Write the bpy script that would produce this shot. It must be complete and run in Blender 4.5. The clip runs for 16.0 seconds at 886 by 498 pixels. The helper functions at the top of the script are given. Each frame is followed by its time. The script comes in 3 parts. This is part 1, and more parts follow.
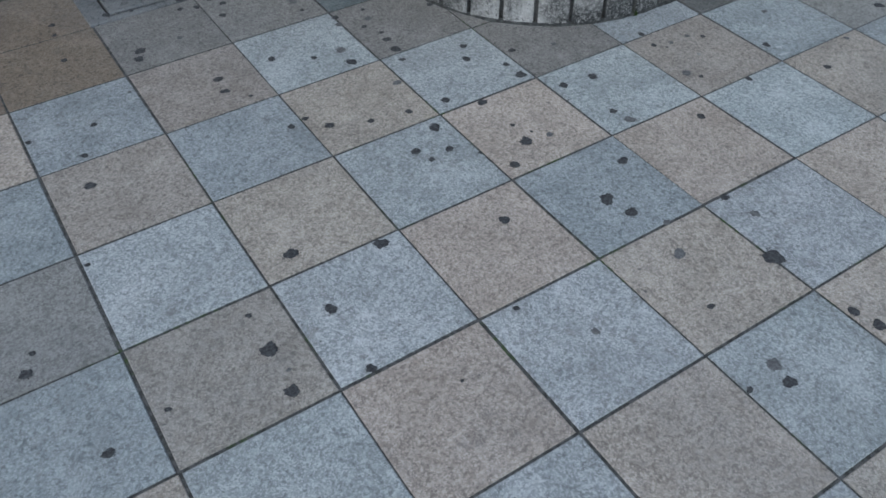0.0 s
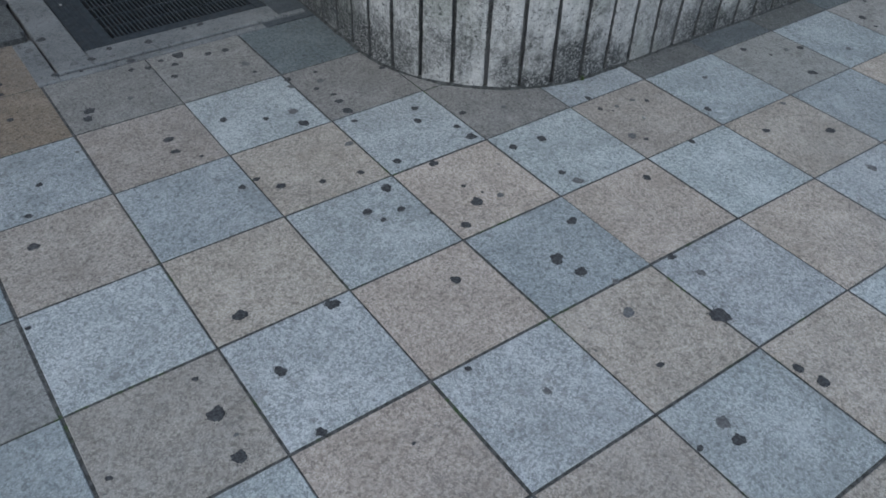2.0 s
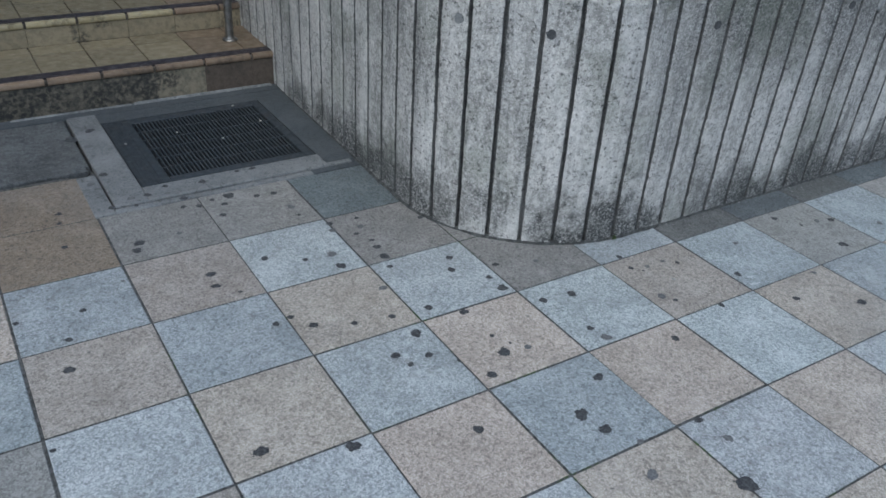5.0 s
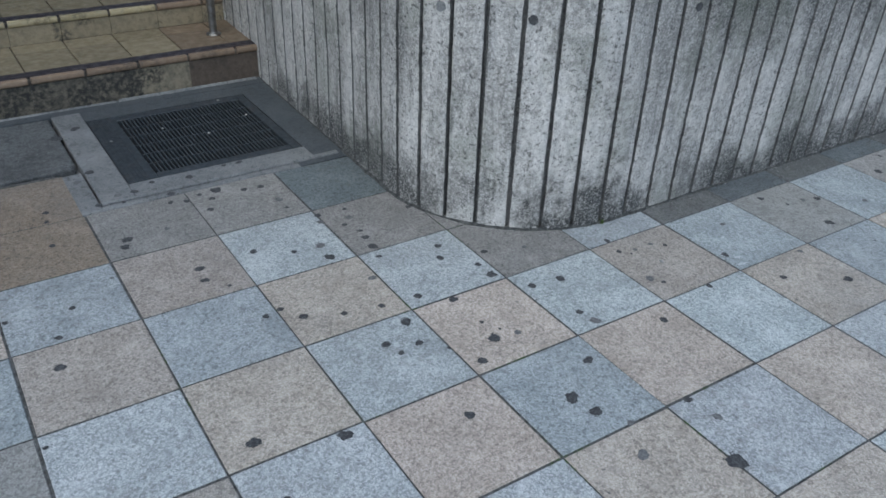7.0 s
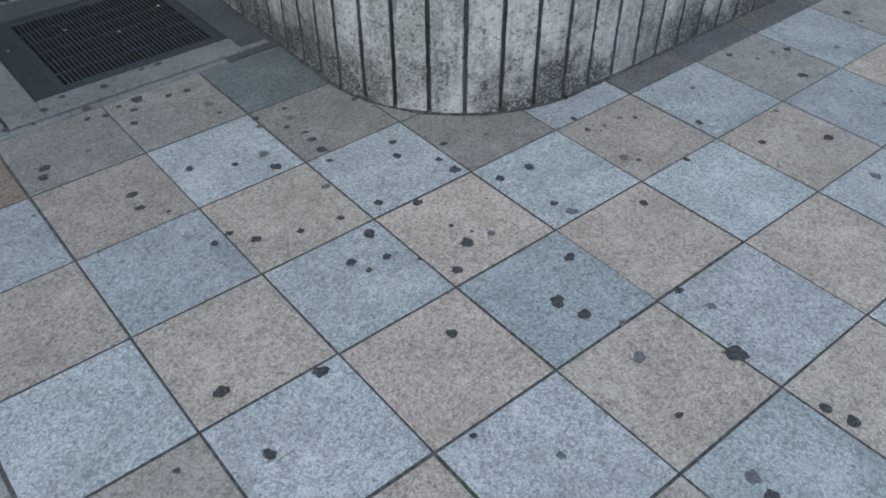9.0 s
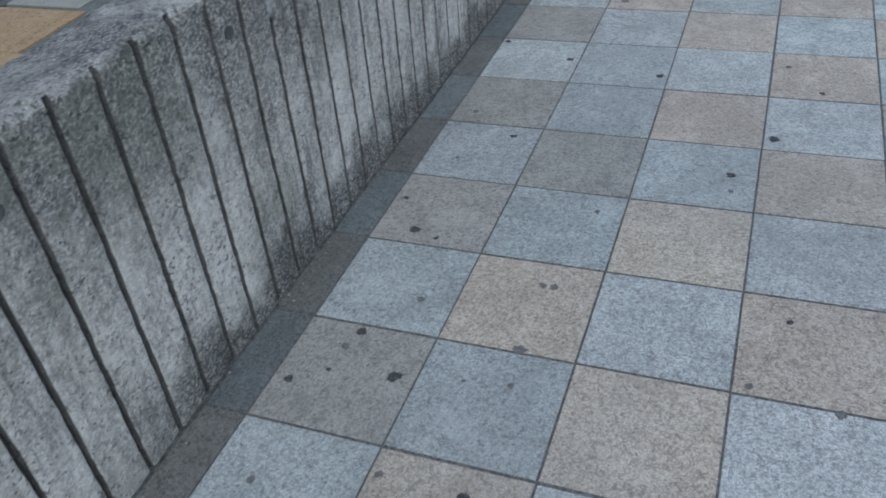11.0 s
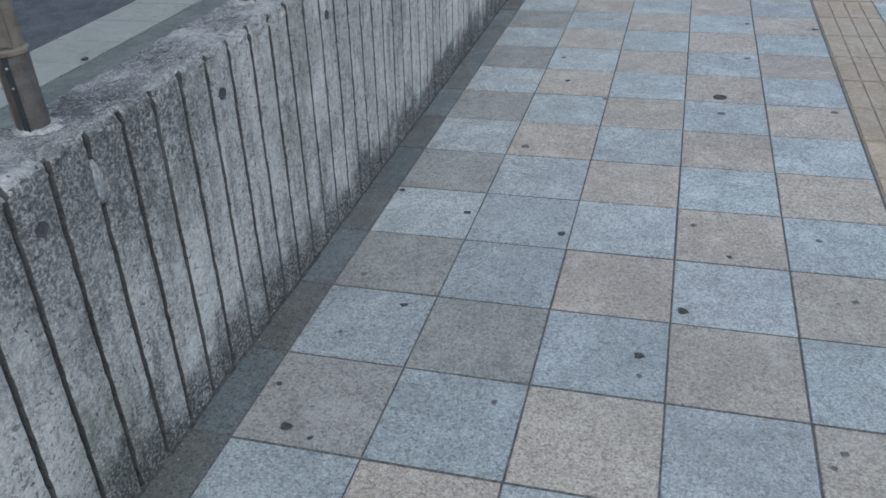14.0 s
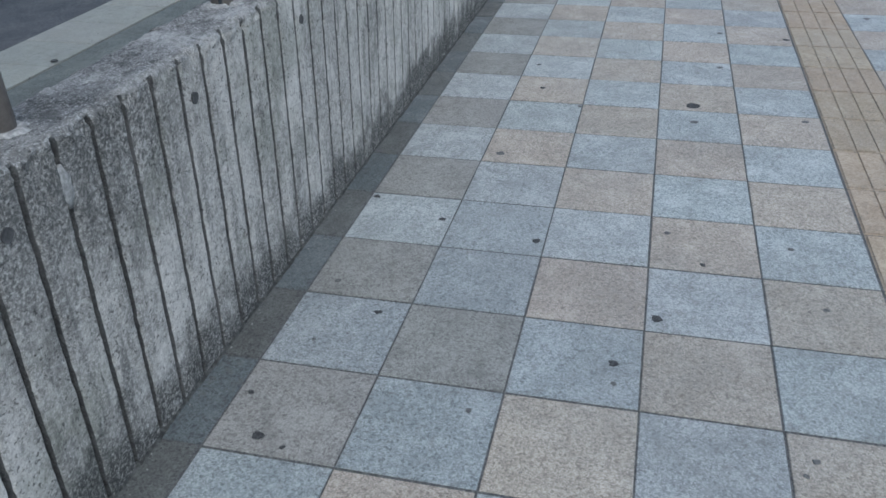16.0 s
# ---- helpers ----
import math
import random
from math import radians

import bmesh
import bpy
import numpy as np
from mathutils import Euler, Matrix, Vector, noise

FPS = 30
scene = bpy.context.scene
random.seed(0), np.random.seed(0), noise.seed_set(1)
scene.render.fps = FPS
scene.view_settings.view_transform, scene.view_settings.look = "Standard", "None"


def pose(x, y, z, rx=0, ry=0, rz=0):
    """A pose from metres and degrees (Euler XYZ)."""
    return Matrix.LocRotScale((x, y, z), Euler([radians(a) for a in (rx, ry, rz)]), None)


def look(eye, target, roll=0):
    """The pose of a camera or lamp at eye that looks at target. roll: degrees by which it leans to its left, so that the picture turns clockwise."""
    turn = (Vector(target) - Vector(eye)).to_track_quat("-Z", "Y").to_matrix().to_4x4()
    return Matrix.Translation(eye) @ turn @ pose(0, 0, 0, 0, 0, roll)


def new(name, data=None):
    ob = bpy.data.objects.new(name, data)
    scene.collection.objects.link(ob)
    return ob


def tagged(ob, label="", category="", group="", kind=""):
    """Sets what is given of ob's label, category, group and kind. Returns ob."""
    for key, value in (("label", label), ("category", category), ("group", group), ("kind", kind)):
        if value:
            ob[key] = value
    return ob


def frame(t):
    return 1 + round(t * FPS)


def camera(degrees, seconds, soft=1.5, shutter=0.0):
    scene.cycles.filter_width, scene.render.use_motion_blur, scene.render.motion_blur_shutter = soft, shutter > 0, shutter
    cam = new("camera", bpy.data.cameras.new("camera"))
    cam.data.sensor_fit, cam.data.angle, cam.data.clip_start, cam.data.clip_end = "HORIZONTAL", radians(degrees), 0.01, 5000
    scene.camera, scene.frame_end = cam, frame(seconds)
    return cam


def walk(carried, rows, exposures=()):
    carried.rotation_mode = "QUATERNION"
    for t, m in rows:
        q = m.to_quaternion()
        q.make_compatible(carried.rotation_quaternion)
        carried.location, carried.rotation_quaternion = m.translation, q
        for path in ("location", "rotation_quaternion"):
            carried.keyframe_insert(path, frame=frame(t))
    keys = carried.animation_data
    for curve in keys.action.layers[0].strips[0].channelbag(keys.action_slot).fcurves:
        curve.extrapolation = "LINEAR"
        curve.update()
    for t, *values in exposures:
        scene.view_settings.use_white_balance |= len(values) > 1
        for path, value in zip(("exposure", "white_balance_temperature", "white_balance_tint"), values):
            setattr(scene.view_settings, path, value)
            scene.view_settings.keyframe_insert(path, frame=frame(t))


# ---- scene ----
cam = camera(56.1, 16.0, soft=1.6, shutter=0.1)
PATH = [
    (0, (-0.618, -0.833, 1.223), (0.149, 0.357, -0.189), -0.3),
    (0.5, (-0.595, -0.835, 1.224), (0.248, 0.275, -0.21), 0.6),
    (1, (-0.594, -0.844, 1.232), (0.317, 0.258, -0.167), 1.1),
    (1.5, (-0.6, -0.853, 1.226), (0.289, 0.294, -0.15), -0.2),
    (2, (-0.612, -0.835, 1.227), (0.298, 0.373, -0.081), 2.3),
    (2.5, (-0.604, -0.846, 1.246), (0.332, 0.507, 0.108), 1.7),
    (3, (-0.607, -0.858, 1.252), (0.368, 0.524, 0.185), 2.6),
    (3.5, (-0.616, -0.866, 1.255), (0.371, 0.551, 0.246), 3.4),
    (4, (-0.626, -0.873, 1.245), (0.349, 0.585, 0.284), 3.1),
    (4.2, (-0.625, -0.867, 1.246), (0.327, 0.59, 0.261), 3.2),
    (6.5, (-0.606, -0.872, 1.249), (0.343, 0.547, 0.206), 3.2),
    (7, (-0.61, -0.882, 1.245), (0.343, 0.534, 0.203), 2.3),
    (7.5, (-0.611, -0.879, 1.231), (0.328, 0.49, 0.116), 1.2),
    (8, (-0.636, -0.864, 1.226), (0.275, 0.448, 0.023), 0.8),
    (8.2, (-0.662, -0.841, 1.224), (0.21, 0.48, 0.002), 1.9),
    (10.3, (0.219, -0.297, 1.225), (1.541, 0.386, -0.111), -4.5),
    (10.4, (0.299, -0.274, 1.223), (1.658, 0.386, -0.088), -4.6),
    (10.5, (0.362, -0.285, 1.206), (1.72, 0.471, -0.052), -6.3),
    (10.8, (0.516, -0.251, 1.235), (1.946, 0.464, 0.033), -3.4),
    (11, (0.632, -0.273, 1.234), (2.075, 0.386, 0.016), -7.2),
    (11.3, (0.786, -0.252, 1.239), (2.329, 0.184, 0.06), -4.3),
    (11.5, (0.85, -0.225, 1.243), (2.457, 0.09, 0.095), -2.9),
    (12, (0.93, -0.213, 1.261), (2.498, 0.333, 0.146), -1.4),
    (12.5, (0.957, -0.246, 1.256), (2.516, 0.386, 0.173), -3.7),
    (13, (0.967, -0.256, 1.261), (2.559, 0.313, 0.192), -4.4),
    (13.5, (0.966, -0.255, 1.259), (2.582, 0.271, 0.205), -4.0),
    (14, (0.959, -0.252, 1.259), (2.592, 0.245, 0.218), -3.3),
    (14.5, (0.954, -0.256, 1.26), (2.598, 0.223, 0.227), -3.1),
    (15, (0.957, -0.259, 1.257), (2.602, 0.197, 0.216), -3.0),
    (15.5, (0.963, -0.253, 1.257), (2.615, 0.185, 0.218), -2.5),
    (16, (0.97, -0.248, 1.257), (2.626, 0.191, 0.224), -2.0),
]
EXPOSURES = [(0.0, -0.13, 5800, 3), (2.6, -0.17, 5790, 3), (3.6, 0.02, 5790, 3), (7.2, 0.22, 5780, 3), (8.2, 0.18, 5800, 3), (10.3, 0.06, 5820, 3), (12.0, 0.1, 5860, 3), (16.0, 0.15, 5860, 3)]
walk(cam, [(t, look(eye, target, roll)) for t, eye, target, roll in PATH], EXPOSURES)

# ---- world and light: flat overcast daylight ----
world = bpy.data.worlds.new("overcast_sky")
scene.world = world
world.use_nodes = True
wn = world.node_tree
sky = wn.nodes.new("ShaderNodeTexSky")
sky.sky_type = "NISHITA"
sky.sun_disc = False
sky.sun_elevation = radians(62)
sky.sun_rotation = radians(230)
sky.dust_density = 3.0
sky.air_density = 1.0
wn.links.new(sky.outputs[0], wn.nodes["Background"].inputs[0])
wn.nodes["Background"].inputs[1].default_value = 0.15

sun = new("sun", bpy.data.lights.new("sun", "SUN"))
sun.data.energy = 1.2
sun.data.angle = radians(80)
sun.data.color = (1.0, 0.985, 0.96)
sun.matrix_world = look((-4.3, -3.6, 8.0), (0, 0, 0))


# ---- material helpers ----
class Nodes:
    """Shorthand for building a node material."""

    def __init__(self, name, rough=0.8):
        self.m = bpy.data.materials.new(name)
        self.m.use_nodes = True
        self.t = self.m.node_tree
        self.b = self.t.nodes["Principled BSDF"]
        self.b.inputs["Roughness"].default_value = rough
        self.b.inputs["Specular IOR Level"].default_value = 0.3
        self.pos = self.t.nodes.new("ShaderNodeNewGeometry").outputs["Position"]

    def put(self, socket, value):
        if isinstance(value, bpy.types.NodeSocket):
            self.t.links.new(value, socket)
        elif value is not None:
            socket.default_value = value

    def scaled(self, v):
        n = self.t.nodes.new("ShaderNodeMapping")
        self.put(n.inputs["Vector"], self.pos)
        n.inputs["Scale"].default_value = v
        return n.outputs[0]

    def noise(self, scale, detail=3.0, rough=0.55, vec=None, warp=0.0):
        n = self.t.nodes.new("ShaderNodeTexNoise")
        self.put(n.inputs["Vector"], vec or self.pos)
        n.inputs["Scale"].default_value, n.inputs["Detail"].default_value = scale, detail
        n.inputs["Roughness"].default_value, n.inputs["Distortion"].default_value = rough, warp
        return n.outputs["Fac"]

    def cells(self, scale, vec=None):
        n = self.t.nodes.new("ShaderNodeTexVoronoi")
        self.put(n.inputs["Vector"], vec or self.pos)
        n.inputs["Scale"].default_value = scale
        return n.outputs["Distance"], n.outputs["Color"]

    def ramp(self, fac, lo, hi, a=0.0, b=1.0):
        n = self.t.nodes.new("ShaderNodeMapRange")
        self.put(n.inputs["Value"], fac)
        for key, v in (("From Min", lo), ("From Max", hi), ("To Min", a), ("To Max", b)):
            n.inputs[key].default_value = v
        n.interpolation_type = "SMOOTHSTEP"
        return n.outputs[0]

    def math(self, op, a, b=None):
        n = self.t.nodes.new("ShaderNodeMath")
        n.operation = op
        self.put(n.inputs[0], a)
        self.put(n.inputs[1], b)
        return n.outputs[0]

    def mix(self, fac, a, b, mode="MIX"):
        n = self.t.nodes.new("ShaderNodeMix")
        n.data_type, n.blend_type = "RGBA", mode
        for key, v in ((0, fac), (6, a), (7, b)):
            if isinstance(v, tuple):
                v = (*v, 1.0)
            self.put(n.inputs[key], v)
        return n.outputs[2]

    def random(self, lo, hi):
        return self.ramp(self.t.nodes.new("ShaderNodeObjectInfo").outputs["Random"], 0, 1, lo, hi)

    def gain(self, colour, value):
        n = self.t.nodes.new("ShaderNodeVectorMath")
        n.operation = "SCALE"
        self.put(n.inputs[0], colour)
        self.put(n.inputs["Scale"], value)
        return n.outputs[0]

    def bump(self, height, depth, strength=1.0):
        n = self.t.nodes.new("ShaderNodeBump")
        self.put(n.inputs["Height"], height)
        n.inputs["Distance"].default_value, n.inputs["Strength"].default_value = depth, strength
        self.t.links.new(n.outputs[0], self.b.inputs["Normal"])

    def done(self, colour, rough=None):
        self.put(self.b.inputs["Base Color"], colour)
        self.put(self.b.inputs["Roughness"], rough)
        return self.m


def granite(name, dark, mid, light, speck=0.5, vary=0.06):
    """Rough-faced stone slab: salt-and-pepper grain, worn pale clouds, dark grit, each slab a little different."""
    n = Nodes(name, 0.82)
    dark = tuple(m + 0.86 * (d - m) for d, m in zip(dark, mid))
    light = tuple(m + 0.92 * (v - m) for v, m in zip(light, mid))
    speck *= 0.7
    crystal = n.ramp(n.cells(165)[1], 0.0, 1.0)
    small = n.ramp(n.cells(330)[1], 0.0, 1.0)
    speckle = n.math("ADD", n.math("MULTIPLY", crystal, 0.55), n.math("MULTIPLY", small, 0.45))
    rough_noise = n.noise(105, 6, 0.8)
    grain = n.math("ADD", n.math("MULTIPLY", speckle, 0.4), n.math("MULTIPLY", rough_noise, 0.6))
    fine = n.math("ADD", n.math("MULTIPLY", small, 0.35), n.math("MULTIPLY", n.noise(230, 4, 0.75), 0.65))
    n.b.inputs["Specular IOR Level"].default_value = 0.62
    cloud = n.noise(8, 5, 0.65, warp=0.5)
    broad = n.noise(2.3, 3, 0.5)
    c = n.mix(n.ramp(grain, 0.36, 0.58), dark, mid)
    c = n.mix(n.math("MULTIPLY", n.ramp(fine, 0.50, 0.64), n.ramp(cloud, 0.35, 0.65, 0.35, 1.0)), c, light)
    coarse = n.noise(48, 4, 0.7)
    clot = n.noise(128, 3, 0.62)
    c = n.mix(n.ramp(coarse, 0.34, 0.50, 0.42, 0.0), c, dark)
    c = n.mix(n.ramp(clot, 0.33, 0.47, 0.75, 0.0), c, dark)
    c = n.mix(n.ramp(clot, 0.55, 0.68, 0.0, 0.6), c, light)
    c = n.mix(n.ramp(coarse, 0.54, 0.68, 0.0, 0.4), c, light)
    mica = n.math("MULTIPLY", n.ramp(n.cells(210)[0], 0.10, 0.2, 1.0, 0.0), n.ramp(n.noise(3.3, 3, 0.6), 0.44, 0.62, 0.1, 0.75))
    c = n.mix(mica, c, tuple(min(0.8, 1.35 * v) for v in light))
    c = n.mix(n.ramp(cloud, 0.5, 0.72, 0.0, 0.4), c, light)
    c = n.mix(n.ramp(cloud, 0.30, 0.46, 0.35, 0.0), c, dark)
    grit = n.math("MULTIPLY", n.ramp(n.math("ADD", n.math("MULTIPLY", n.noise(70, 4, 0.7), 0.6), n.math("MULTIPLY", crystal, 0.4)), 0.30, 0.39, 1.0, 0.0), speck)
    c = n.mix(grit, c, tuple(v * 0.4 for v in dark))
    dirt = n.math("MULTIPLY", n.ramp(n.noise(30, 5, 0.75), 0.50, 0.68), n.ramp(broad, 0.38, 0.62))
    c = n.mix(n.math("MULTIPLY", dirt, 0.5), c, (0.11, 0.105, 0.095))
    mark = n.ramp(n.noise(16, 3, 0.6, warp=1.0), 0.70, 0.78)
    c = n.mix(n.math("MULTIPLY", mark, 0.55), c, (0.09, 0.09, 0.088))
    dots = n.math("MULTIPLY", n.ramp(n.noise(62, 2, 0.5), 0.70, 0.75), n.ramp(n.noise(4, 2), 0.4, 0.6, 0.15, 0.8))
    c = n.mix(dots, c, (0.07, 0.07, 0.07))
    lot = n.math("FRACT", n.math("MULTIPLY", n.t.nodes.new("ShaderNodeObjectInfo").outputs["Random"], 17.3))
    c = n.mix(1.0, c, n.mix(lot, (1.018, 0.992, 0.99), (0.985, 1.002, 0.985)), "MULTIPLY")
    film = n.math("MULTIPLY", n.ramp(n.noise(1.1, 5, 0.6, warp=0.6), 0.46, 0.66), n.ramp(coarse, 0.3, 0.6, 0.1, 0.28))
    c = n.mix(film, c, (0.2, 0.205, 0.205))
    c = n.gain(c, n.random(1 - vary, 1 + vary))
    n.bump(n.math("ADD", grain, n.math("MULTIPLY", fine, 0.6)), 0.0016)
    return n.done(c, n.ramp(cloud, 0.3, 0.8, 0.82, 0.6))


TAN = granite("sand_coloured_granite", (0.202, 0.178, 0.151), (0.362, 0.322, 0.275), (0.512, 0.468, 0.418))
MID_TAN = granite("mid_sand_granite", (0.165, 0.149, 0.13), (0.292, 0.266, 0.233), (0.415, 0.386, 0.35), 0.55)
BLUE = granite("blue_grey_granite", (0.182, 0.202, 0.208), (0.32, 0.35, 0.356), (0.52, 0.552, 0.56))
OCHRE = granite("ochre_granite", (0.108, 0.083, 0.06), (0.2, 0.159, 0.117), (0.275, 0.228, 0.177), 0.7)
GREY_TAN = granite("grey_sand_granite", (0.145, 0.143, 0.136), (0.243, 0.241, 0.23), (0.345, 0.342, 0.328), 0.55)
DIRTY_TAN = granite("soiled_sand_granite", (0.115, 0.112, 0.104), (0.20, 0.195, 0.183), (0.29, 0.284, 0.268), 0.6)
DARK_BLUE = granite("dark_blue_grey_granite", (0.15, 0.172, 0.18), (0.262, 0.294, 0.306), (0.41, 0.442, 0.456), 0.6)
# for slabs hard by the wall: grime and contact shade share one colour
GRIME_SHADE = granite("grime_and_shade_blue_granite", (0.056, 0.068, 0.073), (0.104, 0.122, 0.128), (0.165, 0.186, 0.192), 0.7, 0.15)
GRIME_SHADE_TAN = granite("grime_and_shade_sand_granite", (0.058, 0.061, 0.059), (0.104, 0.109, 0.105), (0.16, 0.166, 0.16), 0.7, 0.15)
TACTILE = granite("ochre_tactile_block", (0.26, 0.208, 0.148), (0.36, 0.294, 0.217), (0.445, 0.375, 0.29), 0.25)
TERRACE_TAN = granite("ochre_terrace_slab", (0.23, 0.155, 0.078), (0.35, 0.245, 0.13), (0.42, 0.31, 0.18), 0.5)
CREAM = granite("cream_paving_slab", (0.215, 0.22, 0.198), (0.25, 0.256, 0.23), (0.295, 0.30, 0.272), 0.1)


def joint_material():
    n = Nodes("joint_mortar", 0.95)
    moss = n.ramp(n.noise(5, 3), 0.52, 0.66)
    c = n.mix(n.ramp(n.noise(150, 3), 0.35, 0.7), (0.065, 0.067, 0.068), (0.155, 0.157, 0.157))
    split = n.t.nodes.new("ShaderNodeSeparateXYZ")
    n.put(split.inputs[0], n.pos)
    # joint tone goes from dark to paler along x, with a ragged change
    shifted_x = n.math("ADD", split.outputs[0], n.math("MULTIPLY", n.noise(1.3, 3), 1.4))
    far_side = n.ramp(shifted_x, 1.5, 2.3)
    c = n.mix(far_side, n.mix(n.ramp(n.noise(70, 4, 0.7), 0.38, 0.62), (0.04, 0.041, 0.039), (0.1, 0.102, 0.1)), c)
    moss = n.math("MULTIPLY", moss, n.ramp(far_side, 0.0, 0.7, 1.0, 0.15))
    c = n.mix(n.math("MULTIPLY", moss, n.ramp(n.noise(60, 3), 0.45, 0.6)), c, (0.045, 0.075, 0.022))
    n.bump(n.noise(200, 3), 0.003)
    return n.done(c)


def concrete(name, dark, mid, light, mould=0.8, rain=True, rim=0.0, relief=0.004):
    """Old cast concrete: chipped, mottled, rain-streaked, with black lichen in ragged patches."""
    n = Nodes(name, 0.92)
    mottle = n.noise(55, 6, 0.78)
    grain = n.noise(240, 3, 0.7)
    c = n.mix(n.ramp(mottle, 0.36, 0.60), dark, mid)
    c = n.mix(n.ramp(grain, 0.48, 0.68, 0.0, 0.8), c, light)
    cloud = n.noise(5, 4, 0.6, vec=n.scaled((1.3, 1.3, 0.6)))
    c = n.mix(n.ramp(cloud, 0.42, 0.7, 0.0, 0.5), c, light)
    blotch = n.noise(26, 5, 0.72, warp=0.4)
    c = n.mix(n.math("MULTIPLY", n.ramp(blotch, 0.50, 0.64), n.ramp(cloud, 0.34, 0.62, 0.75, 0.2)), c, dark)
    if rain:
        thin = n.noise(16, 4, 0.6, vec=n.scaled((2.2, 2.2, 0.14)))
        c = n.mix(n.ramp(thin, 0.54, 0.72, 0, 0.35), c, light)
        c = n.mix(n.ramp(thin, 0.28, 0.44, 0.4, 0), c, dark)
    patch = n.noise(3.1, 6, 0.66, vec=n.scaled((1, 1, 0.6)), warp=0.4)
    fleck = n.noise(135, 6, 0.8)
    lichen = n.math("MULTIPLY", n.ramp(patch, 0.42, 0.62), n.ramp(fleck, 0.38, 0.58))
    c = n.mix(n.math("MULTIPLY", lichen, mould), c, (0.05, 0.051, 0.05))
    if rim:
        # lichen hanging ragged from the weather edge, and mud splashed on the foot
        zed = n.t.nodes.new("ShaderNodeSeparateXYZ")
        n.put(zed.inputs[0], n.pos)
        drift = n.math("ADD", zed.outputs[0], n.math("MULTIPLY", n.noise(2.2, 4, 0.6), 0.7))
        where = n.math("MULTIPLY", n.ramp(drift, 1.2, 1.75), n.ramp(drift, 3.05, 2.5))
        reach = n.math("ADD", zed.outputs[2], n.math("MULTIPLY", n.noise(9, 5, 0.7), 0.5))
        hang = n.math("MULTIPLY", n.ramp(reach, 0.56, 0.92), n.ramp(where, 0.0, 1.0, 0.1, 1.0))
        c = n.mix(n.math("MULTIPLY", n.math("MULTIPLY", hang, n.ramp(fleck, 0.36, 0.60, 0.25, 1.0)), rim), c, (0.058, 0.06, 0.059))
        run = n.math("MULTIPLY", n.ramp(n.noise(13, 5, 0.7, vec=n.scaled((2.0, 2.0, 0.22))), 0.50, 0.66), n.ramp(patch, 0.36, 0.58))
        c = n.mix(n.math("MULTIPLY", run, n.ramp(fleck, 0.34, 0.60, 0.2, 0.75)), c, (0.10, 0.102, 0.10))
        algae = n.math("MULTIPLY", n.ramp(n.noise(3.7, 4, 0.65), 0.50, 0.66), 0.32)
        c = n.mix(algae, c, (0.15, 0.17, 0.125))
        splash = n.math("SUBTRACT", n.math("MULTIPLY", n.noise(6, 5, 0.7), 0.5), zed.outputs[2])
        some = n.math("MAXIMUM", n.ramp(n.noise(2.1, 3, 0.6), 0.42, 0.58), n.ramp(drift, 1.35, 2.0, 0.0, 0.95))
        c = n.mix(n.math("MULTIPLY", n.math("MULTIPLY", some, n.ramp(splash, 0.05, 0.19)), n.ramp(fleck, 0.34, 0.57, 0.2, 1.0)), c, (0.045, 0.047, 0.046))
    chip = n.math("MULTIPLY", n.ramp(n.noise(105, 3, 0.6), 0.59, 0.65), n.ramp(n.noise(11, 3, 0.6), 0.36, 0.58, 0.4, 1.0))
    pock = n.math("MULTIPLY", n.ramp(n.noise(58, 3, 0.5, warp=1.2), 0.645, 0.70), n.ramp(n.noise(6, 3, 0.6), 0.40, 0.58, 0.2, 1.0))
    c = n.mix(n.math("MULTIPLY", chip, 0.7), c, (0.05, 0.05, 0.05))
    c = n.mix(n.math("MULTIPLY", pock, 0.6), c, (0.055, 0.055, 0.055))
    h = n.math("SUBTRACT", n.math("ADD", n.math("MULTIPLY", mottle, 0.9), n.math("MULTIPLY", grain, 0.4)), n.math("ADD", n.math("MULTIPLY", chip, 0.5), n.math("MULTIPLY", pock, 0.7)))
    n.bump(h, relief)
    return n.done(c)


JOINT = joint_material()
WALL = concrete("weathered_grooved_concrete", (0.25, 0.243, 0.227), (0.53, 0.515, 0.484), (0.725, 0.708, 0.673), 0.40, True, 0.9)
# groove shade, together with black mould, is put into this darker concrete
GROOVE = concrete("shaded_mouldy_grooves", (0.07, 0.071, 0.071), (0.145, 0.146, 0.145), (0.24, 0.24, 0.237), 0.5)
COPING = concrete("rough_washed_concrete", (0.095, 0.096, 0.093), (0.26, 0.26, 0.255), (0.66, 0.655, 0.64), 0.75, False, relief=0.01)
# paler tone for the front edge of the coping
EDGE = concrete("pale_edge_concrete", (0.15, 0.149, 0.143), (0.345, 0.341, 0.33), (0.66, 0.655, 0.635), 0.65, False, relief=0.009)
CEMENT = concrete("dark_stained_cement", (0.05, 0.058, 0.064), (0.072, 0.082, 0.09), (0.1, 0.11, 0.118), 0.25, False)
KERB = concrete("grey_cement_kerb", (0.12, 0.126, 0.128), (0.18, 0.187, 0.188), (0.25, 0.257, 0.256), 0.35, False)
KERB_PALE = concrete("pale_cement_fillet", (0.12, 0.124, 0.124), (0.2, 0.205, 0.203), (0.28, 0.285, 0.28), 0.5, False)
SLAB = concrete("blotched_dark_cement", (0.05, 0.054, 0.055), (0.11, 0.116, 0.117), (0.2, 0.207, 0.207), 0.85, False)
MOSSY = concrete("greenish_terrace_cement", (0.1, 0.11, 0.105), (0.15, 0.165, 0.155), (0.2, 0.215, 0.2), 0.35, False)


